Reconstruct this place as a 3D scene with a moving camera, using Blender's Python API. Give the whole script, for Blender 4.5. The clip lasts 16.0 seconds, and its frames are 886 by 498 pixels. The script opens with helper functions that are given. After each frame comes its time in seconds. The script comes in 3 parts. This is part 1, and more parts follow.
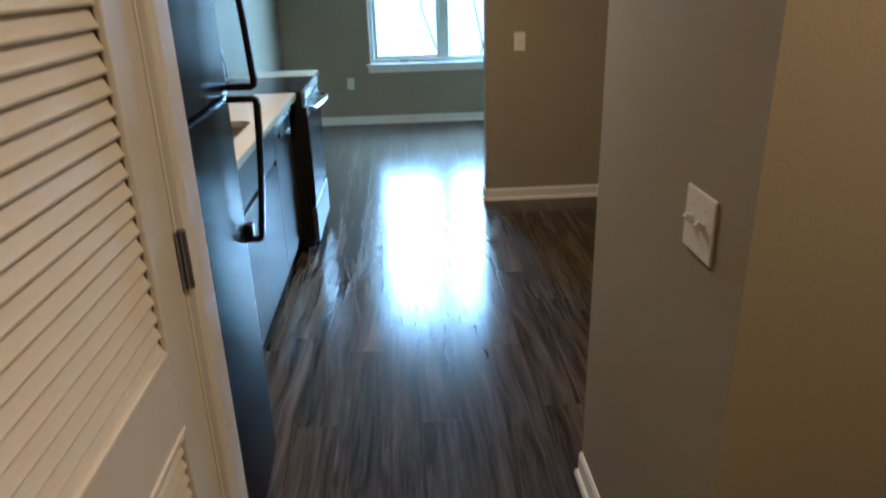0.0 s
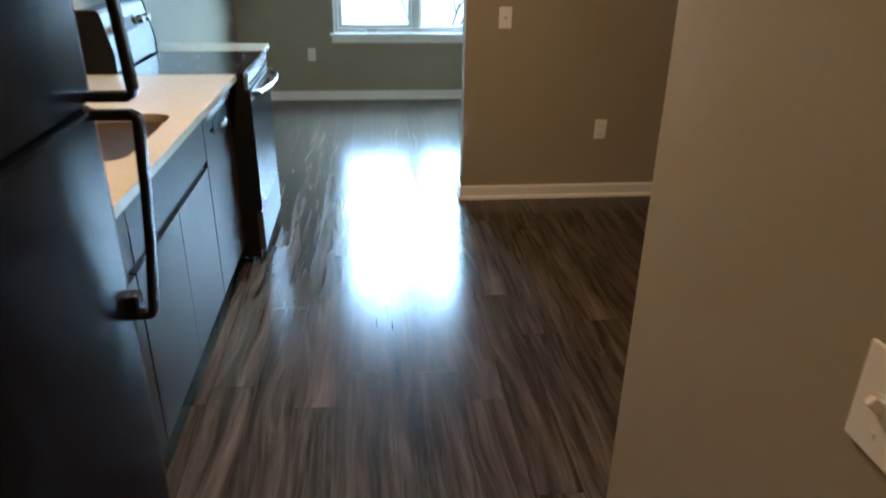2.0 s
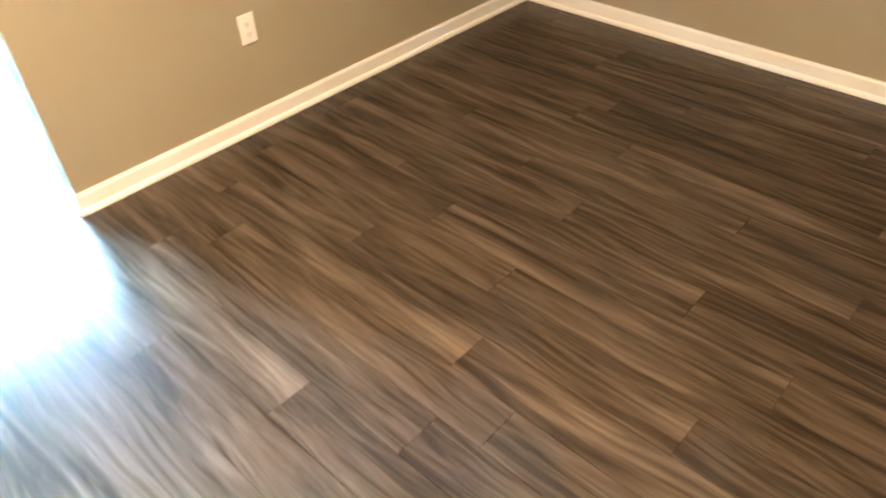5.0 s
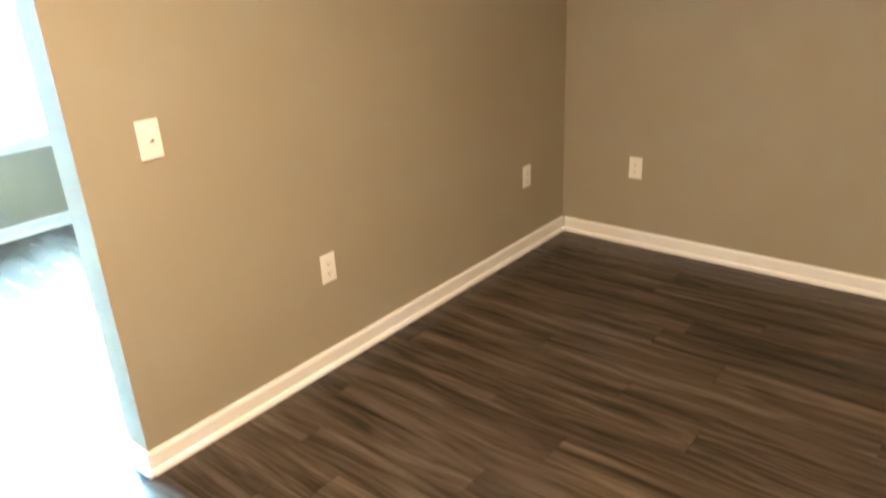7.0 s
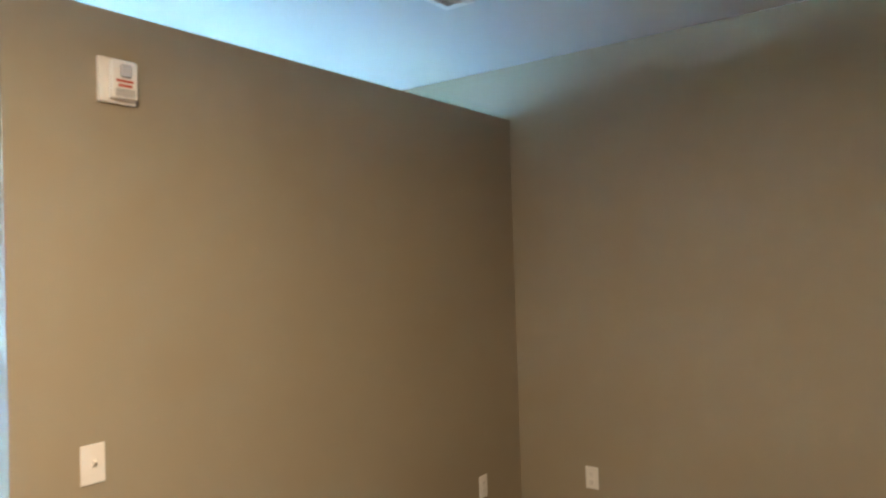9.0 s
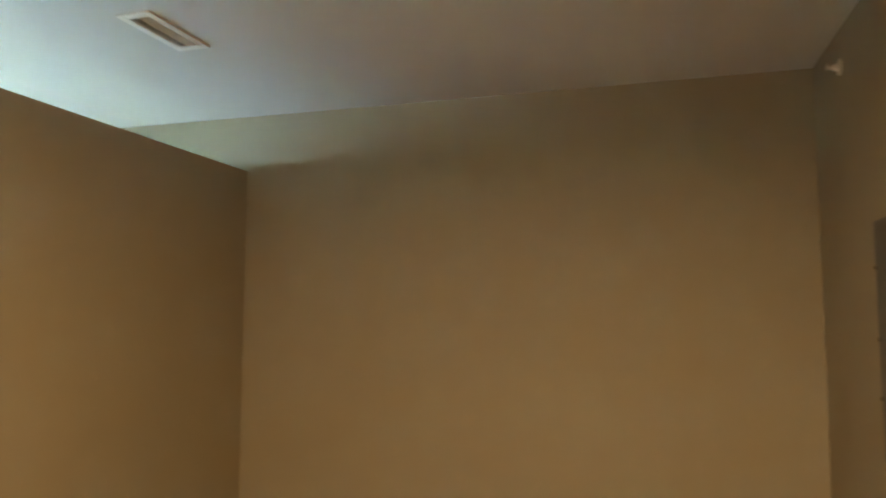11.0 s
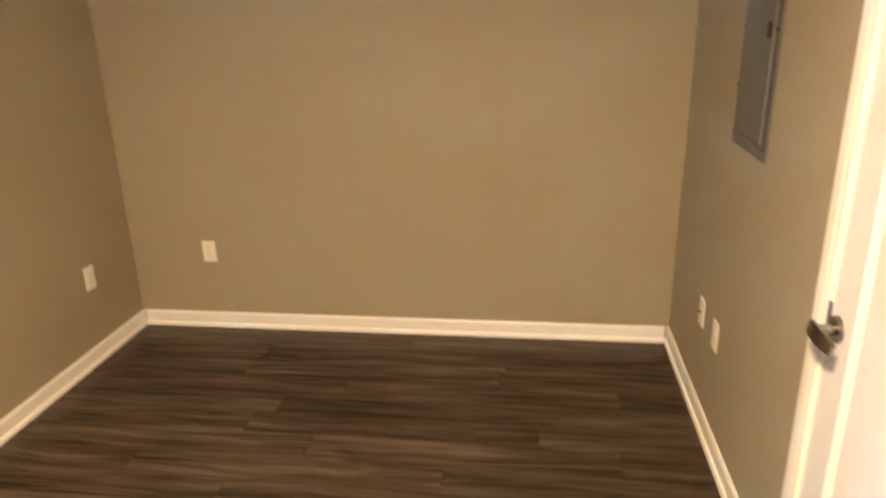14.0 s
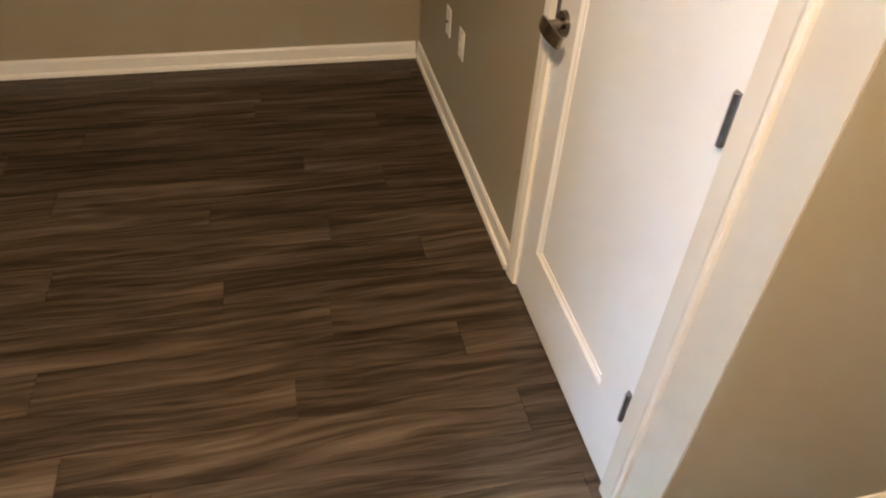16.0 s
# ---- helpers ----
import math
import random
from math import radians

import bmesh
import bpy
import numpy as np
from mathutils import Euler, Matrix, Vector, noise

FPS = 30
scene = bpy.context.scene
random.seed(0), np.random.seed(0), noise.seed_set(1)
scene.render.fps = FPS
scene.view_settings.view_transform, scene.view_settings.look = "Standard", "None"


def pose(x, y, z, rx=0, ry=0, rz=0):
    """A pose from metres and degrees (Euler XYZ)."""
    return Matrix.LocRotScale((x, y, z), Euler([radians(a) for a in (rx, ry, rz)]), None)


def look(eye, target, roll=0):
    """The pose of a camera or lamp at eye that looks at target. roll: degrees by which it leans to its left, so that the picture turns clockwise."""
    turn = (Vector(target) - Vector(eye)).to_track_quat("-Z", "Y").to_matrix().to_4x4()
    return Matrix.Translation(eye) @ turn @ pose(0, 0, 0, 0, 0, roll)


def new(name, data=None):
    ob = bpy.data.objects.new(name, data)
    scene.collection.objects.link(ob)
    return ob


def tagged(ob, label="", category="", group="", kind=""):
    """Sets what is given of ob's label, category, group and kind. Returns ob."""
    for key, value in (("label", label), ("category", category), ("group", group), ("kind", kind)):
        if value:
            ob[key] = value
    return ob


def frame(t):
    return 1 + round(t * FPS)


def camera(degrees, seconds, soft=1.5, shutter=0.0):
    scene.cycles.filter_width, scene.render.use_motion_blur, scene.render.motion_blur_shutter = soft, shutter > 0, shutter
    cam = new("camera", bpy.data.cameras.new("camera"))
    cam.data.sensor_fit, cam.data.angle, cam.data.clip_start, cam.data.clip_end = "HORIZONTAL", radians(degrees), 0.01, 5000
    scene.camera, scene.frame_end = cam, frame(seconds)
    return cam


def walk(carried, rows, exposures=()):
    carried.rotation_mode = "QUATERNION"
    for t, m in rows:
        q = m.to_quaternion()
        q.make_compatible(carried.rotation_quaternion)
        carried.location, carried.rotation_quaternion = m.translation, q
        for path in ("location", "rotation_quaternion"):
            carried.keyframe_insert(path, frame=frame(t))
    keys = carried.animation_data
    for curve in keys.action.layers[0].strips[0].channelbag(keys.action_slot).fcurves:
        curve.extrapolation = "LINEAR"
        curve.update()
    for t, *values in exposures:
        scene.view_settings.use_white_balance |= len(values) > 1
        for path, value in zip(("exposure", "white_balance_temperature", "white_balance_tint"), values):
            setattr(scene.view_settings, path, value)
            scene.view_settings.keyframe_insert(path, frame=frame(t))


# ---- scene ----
cam = camera(65.1, 16.0, soft=1.9, shutter=0.5)
PATH = [
    (0, (-0.175, 1.035, 1.449), (-0.08, 2.89, 0.707), -1.6),
    (0.5, (-0.187, 1.073, 1.469), (-0.132, 2.969, 0.832), -1.8),
    (1, (-0.218, 1.206, 1.471), (-0.018, 3.08, 0.802), -1.0),
    (1.5, (-0.217, 1.384, 1.449), (-0.022, 3.231, 0.708), 0.8),
    (1.7, (-0.193, 1.493, 1.439), (0.045, 3.330, 0.686), 0.2),
    (2, (-0.156, 1.646, 1.445), (0.034, 3.456, 0.615), 0.8),
    (2.2, (-0.141, 1.736, 1.444), (0.053, 3.513, 0.546), 1.3),
    (2.5, (-0.166, 1.926, 1.417), (0.123, 3.678, 0.496), 2.3),
    (2.8, (-0.197, 2.091, 1.440), (0.205, 3.826, 0.530), 2.6),
    (3, (-0.201, 2.192, 1.409), (0.274, 3.853, 0.4), 3.4),
    (5.5, (-0.183, 3.379, 1.482), (1.057, 4.307, 0.217), -2.5),
    (6, (-0.255, 3.509, 1.437), (1.148, 4.436, 0.353), -4.1),
    (6.5, (-0.359, 3.601, 1.437), (0.97, 4.727, 0.454), -3.2),
    (7, (-0.404, 3.626, 1.453), (1.016, 4.812, 0.694), -2.8),
    (7.5, (-0.434, 3.575, 1.492), (0.992, 4.844, 0.895), -2.2),
    (8, (-0.442, 3.534, 1.512), (1.069, 4.789, 1.133), -2.0),
    (8.5, (-0.436, 3.519, 1.541), (1.119, 4.767, 1.385), -2.0),
    (8.7, (-0.429, 3.519, 1.555), (1.135, 4.766, 1.517), -2.0),
    (10.8, (-0.321, 3.421, 1.635), (1.555, 4.097, 1.788), -0.1),
    (11, (-0.32, 3.435, 1.615), (1.591, 4.002, 1.783), 0.1),
    (11.5, (-0.296, 3.404, 1.596), (1.663, 3.789, 1.712), 1.0),
    (12, (-0.301, 3.401, 1.601), (1.65, 3.837, 1.569), 0.7),
    (12.5, (-0.305, 3.401, 1.608), (1.645, 3.814, 1.443), 0.0),
    (13, (-0.304, 3.424, 1.616), (1.61, 3.852, 1.221), -0.8),
    (13.5, (-0.289, 3.415, 1.612), (1.607, 3.797, 1.106), -1.4),
    (14, (-0.288, 3.415, 1.602), (1.582, 3.669, 0.94), -1.4),
    (14.5, (-0.298, 3.425, 1.595), (1.501, 3.44, 0.722), -0.9),
    (15, (-0.293, 3.422, 1.581), (1.406, 3.286, 0.535), 0.1),
    (15.5, (-0.296, 3.418, 1.573), (1.249, 3.116, 0.339), 2.3),
    (16, (-0.293, 3.4, 1.57), (1.167, 3.014, 0.26), 3.6),
]
walk(cam, [(t, look(eye, goal, lean)) for t, eye, goal, lean in PATH],
     exposures=[(0, 0.88, 5850, 9), (1.0, 0.45, 5900, 11), (2.0, 0.97, 6700, 15), (2.5, 1.3, 7000, 17), (3.2, 1.7, 7100, 18), (5.3, 3.8, 6150, 10), (6.5, 3.55, 6050, 10), (7.0, 3.4, 6000, 10),
                (8.0, 2.9, 5700, 9), (8.7, 2.75, 5650, 9), (10.8, 2.5, 8250, 11), (12.0, 3.13, 8500, 11), (13.0, 3.8, 7900, 12), (13.5, 3.75, 7300, 12), (14.5, 3.15, 6450, 10), (16, 2.5, 6350, 11)])

# ---- world and lights ----
world = bpy.data.worlds.new("overcast_sky")
scene.world = world
world.use_nodes = True
sky = world.node_tree.nodes.new("ShaderNodeTexSky")
sky.sky_type, sky.sun_disc, sky.sun_elevation, sky.sun_rotation = "NISHITA", False, radians(35), radians(180)
world.node_tree.nodes["Background"].inputs["Strength"].default_value = 0.05
world.node_tree.links.new(sky.outputs["Color"], world.node_tree.nodes["Background"].inputs["Color"])

WARM = (1.0, 0.705, 0.425)


def lamp(name, place, size, power, colour, spread=180):
    data = bpy.data.lights.new(name, "AREA")
    data.shape, data.size, data.energy, data.color, data.spread = "DISK", size, power, colour, radians(spread)
    ob = new(name, data)
    ob.location = place
    return ob


lamp("hall_lamp", (-0.42, 3.78, 2.575), 0.26, 18.5, WARM, 174)
lamp("entry_lamp", (0.85, 1.35, 2.575), 0.26, 12.5, WARM)
SKYLIGHT = 56.0
CEIL = 2.645


# ---- materials ----
def mat(name, colour, rough=0.5, metal=0.0, spec=0.5):
    m = bpy.data.materials.new(name)
    m.use_nodes = True
    b = m.node_tree.nodes["Principled BSDF"]
    b.inputs["Base Color"].default_value = (*colour, 1)
    b.inputs["Roughness"].default_value = rough
    b.inputs["Metallic"].default_value = metal
    b.inputs["Specular IOR Level"].default_value = spec
    return m


def node(m, kind, **sets):
    n = m.node_tree.nodes.new(kind)
    for k, v in sets.items():
        n.inputs[k.replace("_", " ")].default_value = v
    return n


def join(m, a, b):
    m.node_tree.links.new(a, b)


def ramp(m, stops):
    r = m.node_tree.nodes.new("ShaderNodeValToRGB")
    els = r.color_ramp.elements
    while len(els) < len(stops):
        els.new(0.5)
    for e, (p, c) in zip(els, stops):
        e.position, e.color = p, (*c, 1)
    return r


def mottled(name, colour, rough, metal=0.0, spread=0.06, scale=3.0, grain=240.0, bump=0.12, depth=0.001, spec=0.5, coords="Object"):
    """Paint or plastic with slow colour drift and a fine rolled or moulded relief."""
    m = mat(name, colour, rough, metal, spec)
    b = m.node_tree.nodes["Principled BSDF"]
    tc = m.node_tree.nodes.new("ShaderNodeTexCoord")
    slow = node(m, "ShaderNodeTexNoise", Scale=scale, Detail=4.0, Roughness=0.6)
    join(m, tc.outputs[coords], slow.inputs["Vector"])
    lo = tuple(max(0, c * (1 - spread)) for c in colour)
    hi = tuple(min(1, c * (1 + spread)) for c in colour)
    r = ramp(m, [(0.3, lo), (0.7, hi)])
    join(m, slow.outputs["Fac"], r.inputs["Fac"])
    join(m, r.outputs["Color"], b.inputs["Base Color"])
    fine = node(m, "ShaderNodeTexNoise", Scale=grain, Detail=3.0)
    join(m, tc.outputs[coords], fine.inputs["Vector"])
    bp = node(m, "ShaderNodeBump", Strength=bump, Distance=depth)
    join(m, fine.outputs["Fac"], bp.inputs["Height"])
    join(m, bp.outputs["Normal"], b.inputs["Normal"])
    rr = node(m, "ShaderNodeMapRange", To_Min=max(0.02, rough - 0.05), To_Max=min(1, rough + 0.07))
    join(m, slow.outputs["Fac"], rr.inputs["Value"])
    join(m, rr.outputs["Result"], b.inputs["Roughness"])
    return m


def wood_planks():
    m = mat("vinyl_plank", (0.1, 0.07, 0.05), 0.2, spec=0.23)
    b = m.node_tree.nodes["Principled BSDF"]
    tc = m.node_tree.nodes.new("ShaderNodeTexCoord")
    info = m.node_tree.nodes.new("ShaderNodeObjectInfo")
    shift = node(m, "ShaderNodeMath")
    shift.operation = "MULTIPLY"
    shift.inputs[1].default_value = 37.0
    join(m, info.outputs["Random"], shift.inputs[0])
    comb = m.node_tree.nodes.new("ShaderNodeCombineXYZ")
    for k in "XYZ":
        join(m, shift.outputs[0], comb.inputs[k])
    add = m.node_tree.nodes.new("ShaderNodeVectorMath")
    join(m, tc.outputs["Object"], add.inputs[0])
    join(m, comb.outputs["Vector"], add.inputs[1])

    drift = node(m, "ShaderNodeMapping", Scale=(5.0, 1.6, 1.0))
    join(m, add.outputs["Vector"], drift.inputs["Vector"])
    wave = node(m, "ShaderNodeTexNoise", Scale=1.0, Detail=2.0, Roughness=0.5)
    join(m, drift.outputs["Vector"], wave.inputs["Vector"])
    swing = node(m, "ShaderNodeMapRange", To_Min=-0.040, To_Max=0.040)
    join(m, wave.outputs["Fac"], swing.inputs["Value"])
    side = m.node_tree.nodes.new("ShaderNodeCombineXYZ")
    join(m, swing.outputs["Result"], side.inputs["X"])
    bent = m.node_tree.nodes.new("ShaderNodeVectorMath")
    join(m, add.outputs["Vector"], bent.inputs[0])
    join(m, side.outputs["Vector"], bent.inputs[1])

    def streak(sx, sy, detail, distort):
        mp = node(m, "ShaderNodeMapping", Scale=(sx, sy, 1.0))
        join(m, bent.outputs["Vector"], mp.inputs["Vector"])
        n = node(m, "ShaderNodeTexNoise", Scale=1.0, Detail=detail, Roughness=0.62, Distortion=distort)
        join(m, mp.outputs["Vector"], n.inputs["Vector"])
        return n

    broad, mid, fine = streak(10, 0.9, 3, 1.4), streak(25, 1.3, 5, 1.0), streak(95, 3.0, 4, 0.4)
    mix1 = m.node_tree.nodes.new("ShaderNodeMix")
    mix1.inputs["Factor"].default_value = 0.55
    join(m, broad.outputs["Fac"], mix1.inputs["A"])
    join(m, mid.outputs["Fac"], mix1.inputs["B"])
    mix2 = m.node_tree.nodes.new("ShaderNodeMix")
    mix2.inputs["Factor"].default_value = 0.2
    join(m, mix1.outputs["Result"], mix2.inputs["A"])
    join(m, fine.outputs["Fac"], mix2.inputs["B"])
    tone = node(m, "ShaderNodeMapRange", To_Min=-0.022, To_Max=0.022)
    join(m, info.outputs["Random"], tone.inputs["Value"])
    tot = m.node_tree.nodes.new("ShaderNodeMath")
    join(m, mix2.outputs["Result"], tot.inputs[0])
    join(m, tone.outputs["Result"], tot.inputs[1])
    r = ramp(m, [(0.36, (0.018, 0.0132, 0.0093)), (0.44, (0.031, 0.0226, 0.0158)), (0.51, (0.056, 0.0411, 0.0287)), (0.59, (0.090, 0.0671, 0.0470)), (0.68, (0.132, 0.1006, 0.0722))])
    join(m, tot.outputs[0], r.inputs["Fac"])
    join(m, r.outputs["Color"], b.inputs["Base Color"])
    rr = node(m, "ShaderNodeMapRange", From_Min=0.3, From_Max=0.7, To_Min=0.195, To_Max=0.215)
    join(m, mid.outputs["Fac"], rr.inputs["Value"])
    join(m, rr.outputs["Result"], b.inputs["Roughness"])
    bp = node(m, "ShaderNodeBump", Strength=0.0015, Distance=0.0004)
    join(m, mix2.outputs["Result"], bp.inputs["Height"])
    join(m, bp.outputs["Normal"], b.inputs["Normal"])
    return m


def brushed(name, colour, rough):
    m = mat(name, colour, rough, 1.0)
    b = m.node_tree.nodes["Principled BSDF"]
    tc = m.node_tree.nodes.new("ShaderNodeTexCoord")
    mp = node(m, "ShaderNodeMapping", Scale=(3.0, 60.0, 400.0))
    join(m, tc.outputs["Object"], mp.inputs["Vector"])
    n = node(m, "ShaderNodeTexNoise", Scale=1.0, Detail=4.0)
    join(m, mp.outputs["Vector"], n.inputs["Vector"])
    rr = node(m, "ShaderNodeMapRange", To_Min=rough - 0.06, To_Max=rough + 0.1)
    join(m, n.outputs["Fac"], rr.inputs["Value"])
    join(m, rr.outputs["Result"], b.inputs["Roughness"])
    bp = node(m, "ShaderNodeBump", Strength=0.05, Distance=0.0005)
    join(m, n.outputs["Fac"], bp.inputs["Height"])
    join(m, bp.outputs["Normal"], b.inputs["Normal"])
    return m


WALL = mottled("greige_wall_paint", (0.330, 0.284, 0.202), 0.62, spread=0.025, scale=1.6, grain=170, bump=0.26, depth=0.0013, spec=0.35)
CEILING = mottled("white_ceiling_paint", (0.66, 0.65, 0.63), 0.85, spread=0.02, scale=2.0, grain=120, bump=0.25, depth=0.0015, spec=0.2)
TRIM = mottled("white_trim_paint", (0.80, 0.775, 0.72), 0.36, spread=0.02, scale=6, grain=90, bump=0.04)
DOORPAINT = mottled("white_door_paint", (0.79, 0.795, 0.80), 0.33, spread=0.015, scale=4, grain=110, bump=0.05)
# White trim paint again, with the hinge side's warm shade put into the colour.
SHADEDCASING = mottled("shaded_white_casing_paint", (0.62, 0.58, 0.51), 0.38, spread=0.02, scale=6, grain=90, bump=0.04)
# Trim paint darkened further: the corner board's weaker light is painted in.
SHADEDCORNER = mottled("shaded_corner_trim_paint", (0.49, 0.455, 0.39), 0.4, spread=0.02, scale=6, grain=90, bump=0.04)
LOUVERPAINT = mottled("cream_louver_paint", (0.76, 0.72, 0.65), 0.42, spread=0.03, scale=5, grain=90, bump=0.05)
PLATE = mottled("ivory_white_plastic", (0.82, 0.79, 0.73), 0.3, spread=0.01, scale=20, grain=300, bump=0.02)
SLOT = mat("dark_slot", (0.02, 0.018, 0.016), 0.6)
PLANK = wood_planks()
SUBFLOOR = mottled("dark_underlay", (0.012, 0.010, 0.009), 0.9)
BLACK = mottled("satin_black_enamel", (0.008, 0.009, 0.011), 0.23, spread=0.08, scale=2, grain=900, bump=0.0, depth=0.0002, spec=0.10)
BLACKGLOSS = mottled("gloss_black_plastic", (0.010, 0.009, 0.009), 0.2, spread=0.1, scale=10, grain=200, bump=0.02)
MATTEBLACK = mottled("matte_black_panel", (0.006, 0.006, 0.006), 0.6, spread=0.1, scale=10, grain=200, bump=0.05, spec=0.2)
CABINET = mottled("dark_espresso_laminate", (0.045, 0.034, 0.029), 0.38, spread=0.10, scale=3, grain=160, bump=0.0, spec=0.14)
COUNTER = mottled("cream_quartz", (0.58, 0.545, 0.42), 0.2, spread=0.03, scale=60, grain=400, bump=0.0, spec=0.3)
DRAWERSTEEL = brushed("dull_drawer_steel", (0.24, 0.245, 0.26), 0.48)
STEEL = brushed("brushed_stainless", (0.62, 0.62, 0.62), 0.25)
SINKSTEEL = mottled("satin_sink_steel", (0.72, 0.70, 0.66), 0.36, 0.2, spread=0.04, scale=12, grain=500, bump=0.02)
CHROME = mat("polished_chrome", (0.72, 0.72, 0.72), 0.09, 1.0)
NICKEL = mottled("satin_nickel", (0.21, 0.19, 0.165), 0.22, 1.0, spread=0.05, scale=40, bump=0.02)
BRONZE = mottled("aged_dark_hinge_metal", (0.30, 0.31, 0.34), 0.36, 1.0, spread=0.12, scale=60, bump=0.05)
COOKTOP = mat("black_ceramic_glass", (0.008, 0.009, 0.011), 0.05)
OVENGLASS = mat("dark_oven_glass", (0.01, 0.011, 0.013), 0.22, spec=0.15)
PANELGREY = mottled("grey_enamelled_steel", (0.105, 0.104, 0.102), 0.42, spread=0.04, scale=6, grain=300, bump=0.06)
VINYL = mottled("white_window_vinyl", (0.80, 0.80, 0.79), 0.35, spread=0.01, scale=8, bump=0.02)
RED = mat("faded_red_print", (0.50, 0.10, 0.07), 0.5)
GREYINK = mat("grey_print", (0.25, 0.24, 0.23), 0.5)
LENS = mat("clear_grey_lens", (0.55, 0.55, 0.55), 0.12)
VENTDARK = mat("duct_shadow", (0.05, 0.045, 0.04), 0.8)
BARK = mottled("grey_bark", (0.14, 0.12, 0.10), 0.85, spread=0.2, scale=8, grain=60, bump=0.4, depth=0.01)
LAWN = mottled("winter_lawn", (0.16, 0.15, 0.09), 0.9, spread=0.3, scale=0.6, grain=20, bump=0.4, depth=0.02)
GLASS = bpy.data.materials.new("window_glass")
GLASS.use_nodes = True
gb = GLASS.node_tree.nodes["Principled BSDF"]
gb.inputs["Transmission Weight"].default_value, gb.inputs["Roughness"].default_value, gb.inputs["IOR"].default_value = 1.0, 0.0, 1.45


def glowing(name, colour, strength):
    m = mat(name, (0.8, 0.8, 0.8), 0.6)
    b = m.node_tree.nodes["Principled BSDF"]
    b.inputs["Emission Color"].default_value = (*colour, 1)
    b.inputs["Emission Strength"].default_value = strength
    return m


DOME = glowing("warm_glass_dome", WARM, 0.35)
HAZE = glowing("bright_overcast_haze", (0.37, 0.69, 1.0), SKYLIGHT)
hz = node(HAZE, "ShaderNodeMapRange", From_Min=2.3, From_Max=3.5, To_Min=0.03 * SKYLIGHT, To_Max=SKYLIGHT)
ht, hs = HAZE.node_tree.nodes.new("ShaderNodeTexCoord"), HAZE.node_tree.nodes.new("ShaderNodeSeparateXYZ")
join(HAZE, ht.outputs["Object"], hs.inputs["Vector"])
join(HAZE, hs.outputs["Z"], hz.inputs["Value"])
join(HAZE, hz.outputs["Result"], HAZE.node_tree.nodes["Principled BSDF"].inputs["Emission Strength"])


# ---- mesh helpers ----
def mesh(bm, name):
    me = bpy.data.meshes.new(name)
    bm.normal_update()
    bm.to_mesh(me)
    bm.free()
    return me


def box(x0, x1, y0, y1, z0, z1, bevel=0.0, bm=None, seg=2):
    own = bmesh.new()
    bmesh.ops.create_cube(own, size=1.0)
    for v in own.verts:
        v.co = Vector(((x0 + x1) / 2 + v.co.x * (x1 - x0), (y0 + y1) / 2 + v.co.y * (y1 - y0), (z0 + z1) / 2 + v.co.z * (z1 - z0)))
    if bevel:
        bmesh.ops.bevel(own, geom=own.edges[:], offset=bevel, segments=seg, affect="EDGES", profile=0.6)
    return own if bm is None else absorb(bm, own)


def absorb(bm, other):
    me = bpy.data.meshes.new("tmp")
    other.to_mesh(me)
    other.free()
    bm.from_mesh(me)
    bpy.data.meshes.remove(me)
    return bm


def rod(p0, p1, r0, r1=None, seg=16, bm=None, cap=True):
    r1 = r0 if r1 is None else r1
    p0, p1 = Vector(p0), Vector(p1)
    own = bmesh.new()
    bmesh.ops.create_cone(own, cap_ends=cap, segments=seg, radius1=r0, radius2=r1, depth=(p1 - p0).length)
    turn = (p1 - p0).to_track_quat("Z", "Y").to_matrix().to_4x4()
    bmesh.ops.transform(own, matrix=Matrix.Translation((p0 + p1) / 2) @ turn, verts=own.verts)
    return own if bm is None else absorb(bm, own)


def sweep(points, half_w, half_h, side=(1, 0, 0), chamfer=0.35, taper=None):
    """A bar with a chamfered section swept along points; side is the section's width direction."""
    bm = bmesh.new()
    side = Vector(side).normalized()
    rings = []
    for i, p in enumerate(points):
        a, b = Vector(points[max(0, i - 1)]), Vector(points[min(len(points) - 1, i + 1)])
        up = side.cross((b - a).normalized()).normalized()
        k = taper[i] if taper else 1.0
        w, h = half_w * k, half_h * k
        c = min(w, h) * chamfer
        sec = [(-w + c, -h), (w - c, -h), (w, -h + c), (w, h - c), (w - c, h), (-w + c, h), (-w, h - c), (-w, -h + c)]
        rings.append([bm.verts.new(Vector(p) + side * x + up * y) for x, y in sec])
    for r, s in zip(rings, rings[1:]):
        for i in range(8):
            bm.faces.new((r[i], r[(i + 1) % 8], s[(i + 1) % 8], s[i]))
    bm.faces.new(rings[0][::-1])
    bm.faces.new(rings[-1])
    bmesh.ops.recalc_face_normals(bm, faces=bm.faces)
    return bm


def prism(section, axis_len, place):
    """A section of (u, v) pairs extruded along +x for axis_len, u along -y and v along z, set at the pose place."""
    bm = bmesh.new()
    a = [bm.verts.new((0, -u, v)) for u, v in section]
    b = [bm.verts.new((axis_len, -u, v)) for u, v in section]
    n = len(section)
    for i in range(n):
        bm.faces.new((a[i], a[(i + 1) % n], b[(i + 1) % n], b[i]))
    bm.faces.new(a[::-1])
    bm.faces.new(b)
    bmesh.ops.recalc_face_normals(bm, faces=bm.faces)
    bmesh.ops.transform(bm, matrix=place, verts=bm.verts)
    return bm


def finish(ob, material, smooth=False):
    ob.data.materials.append(material)
    if smooth:
        for p in ob.data.polygons:
            p.use_smooth = True
    return ob


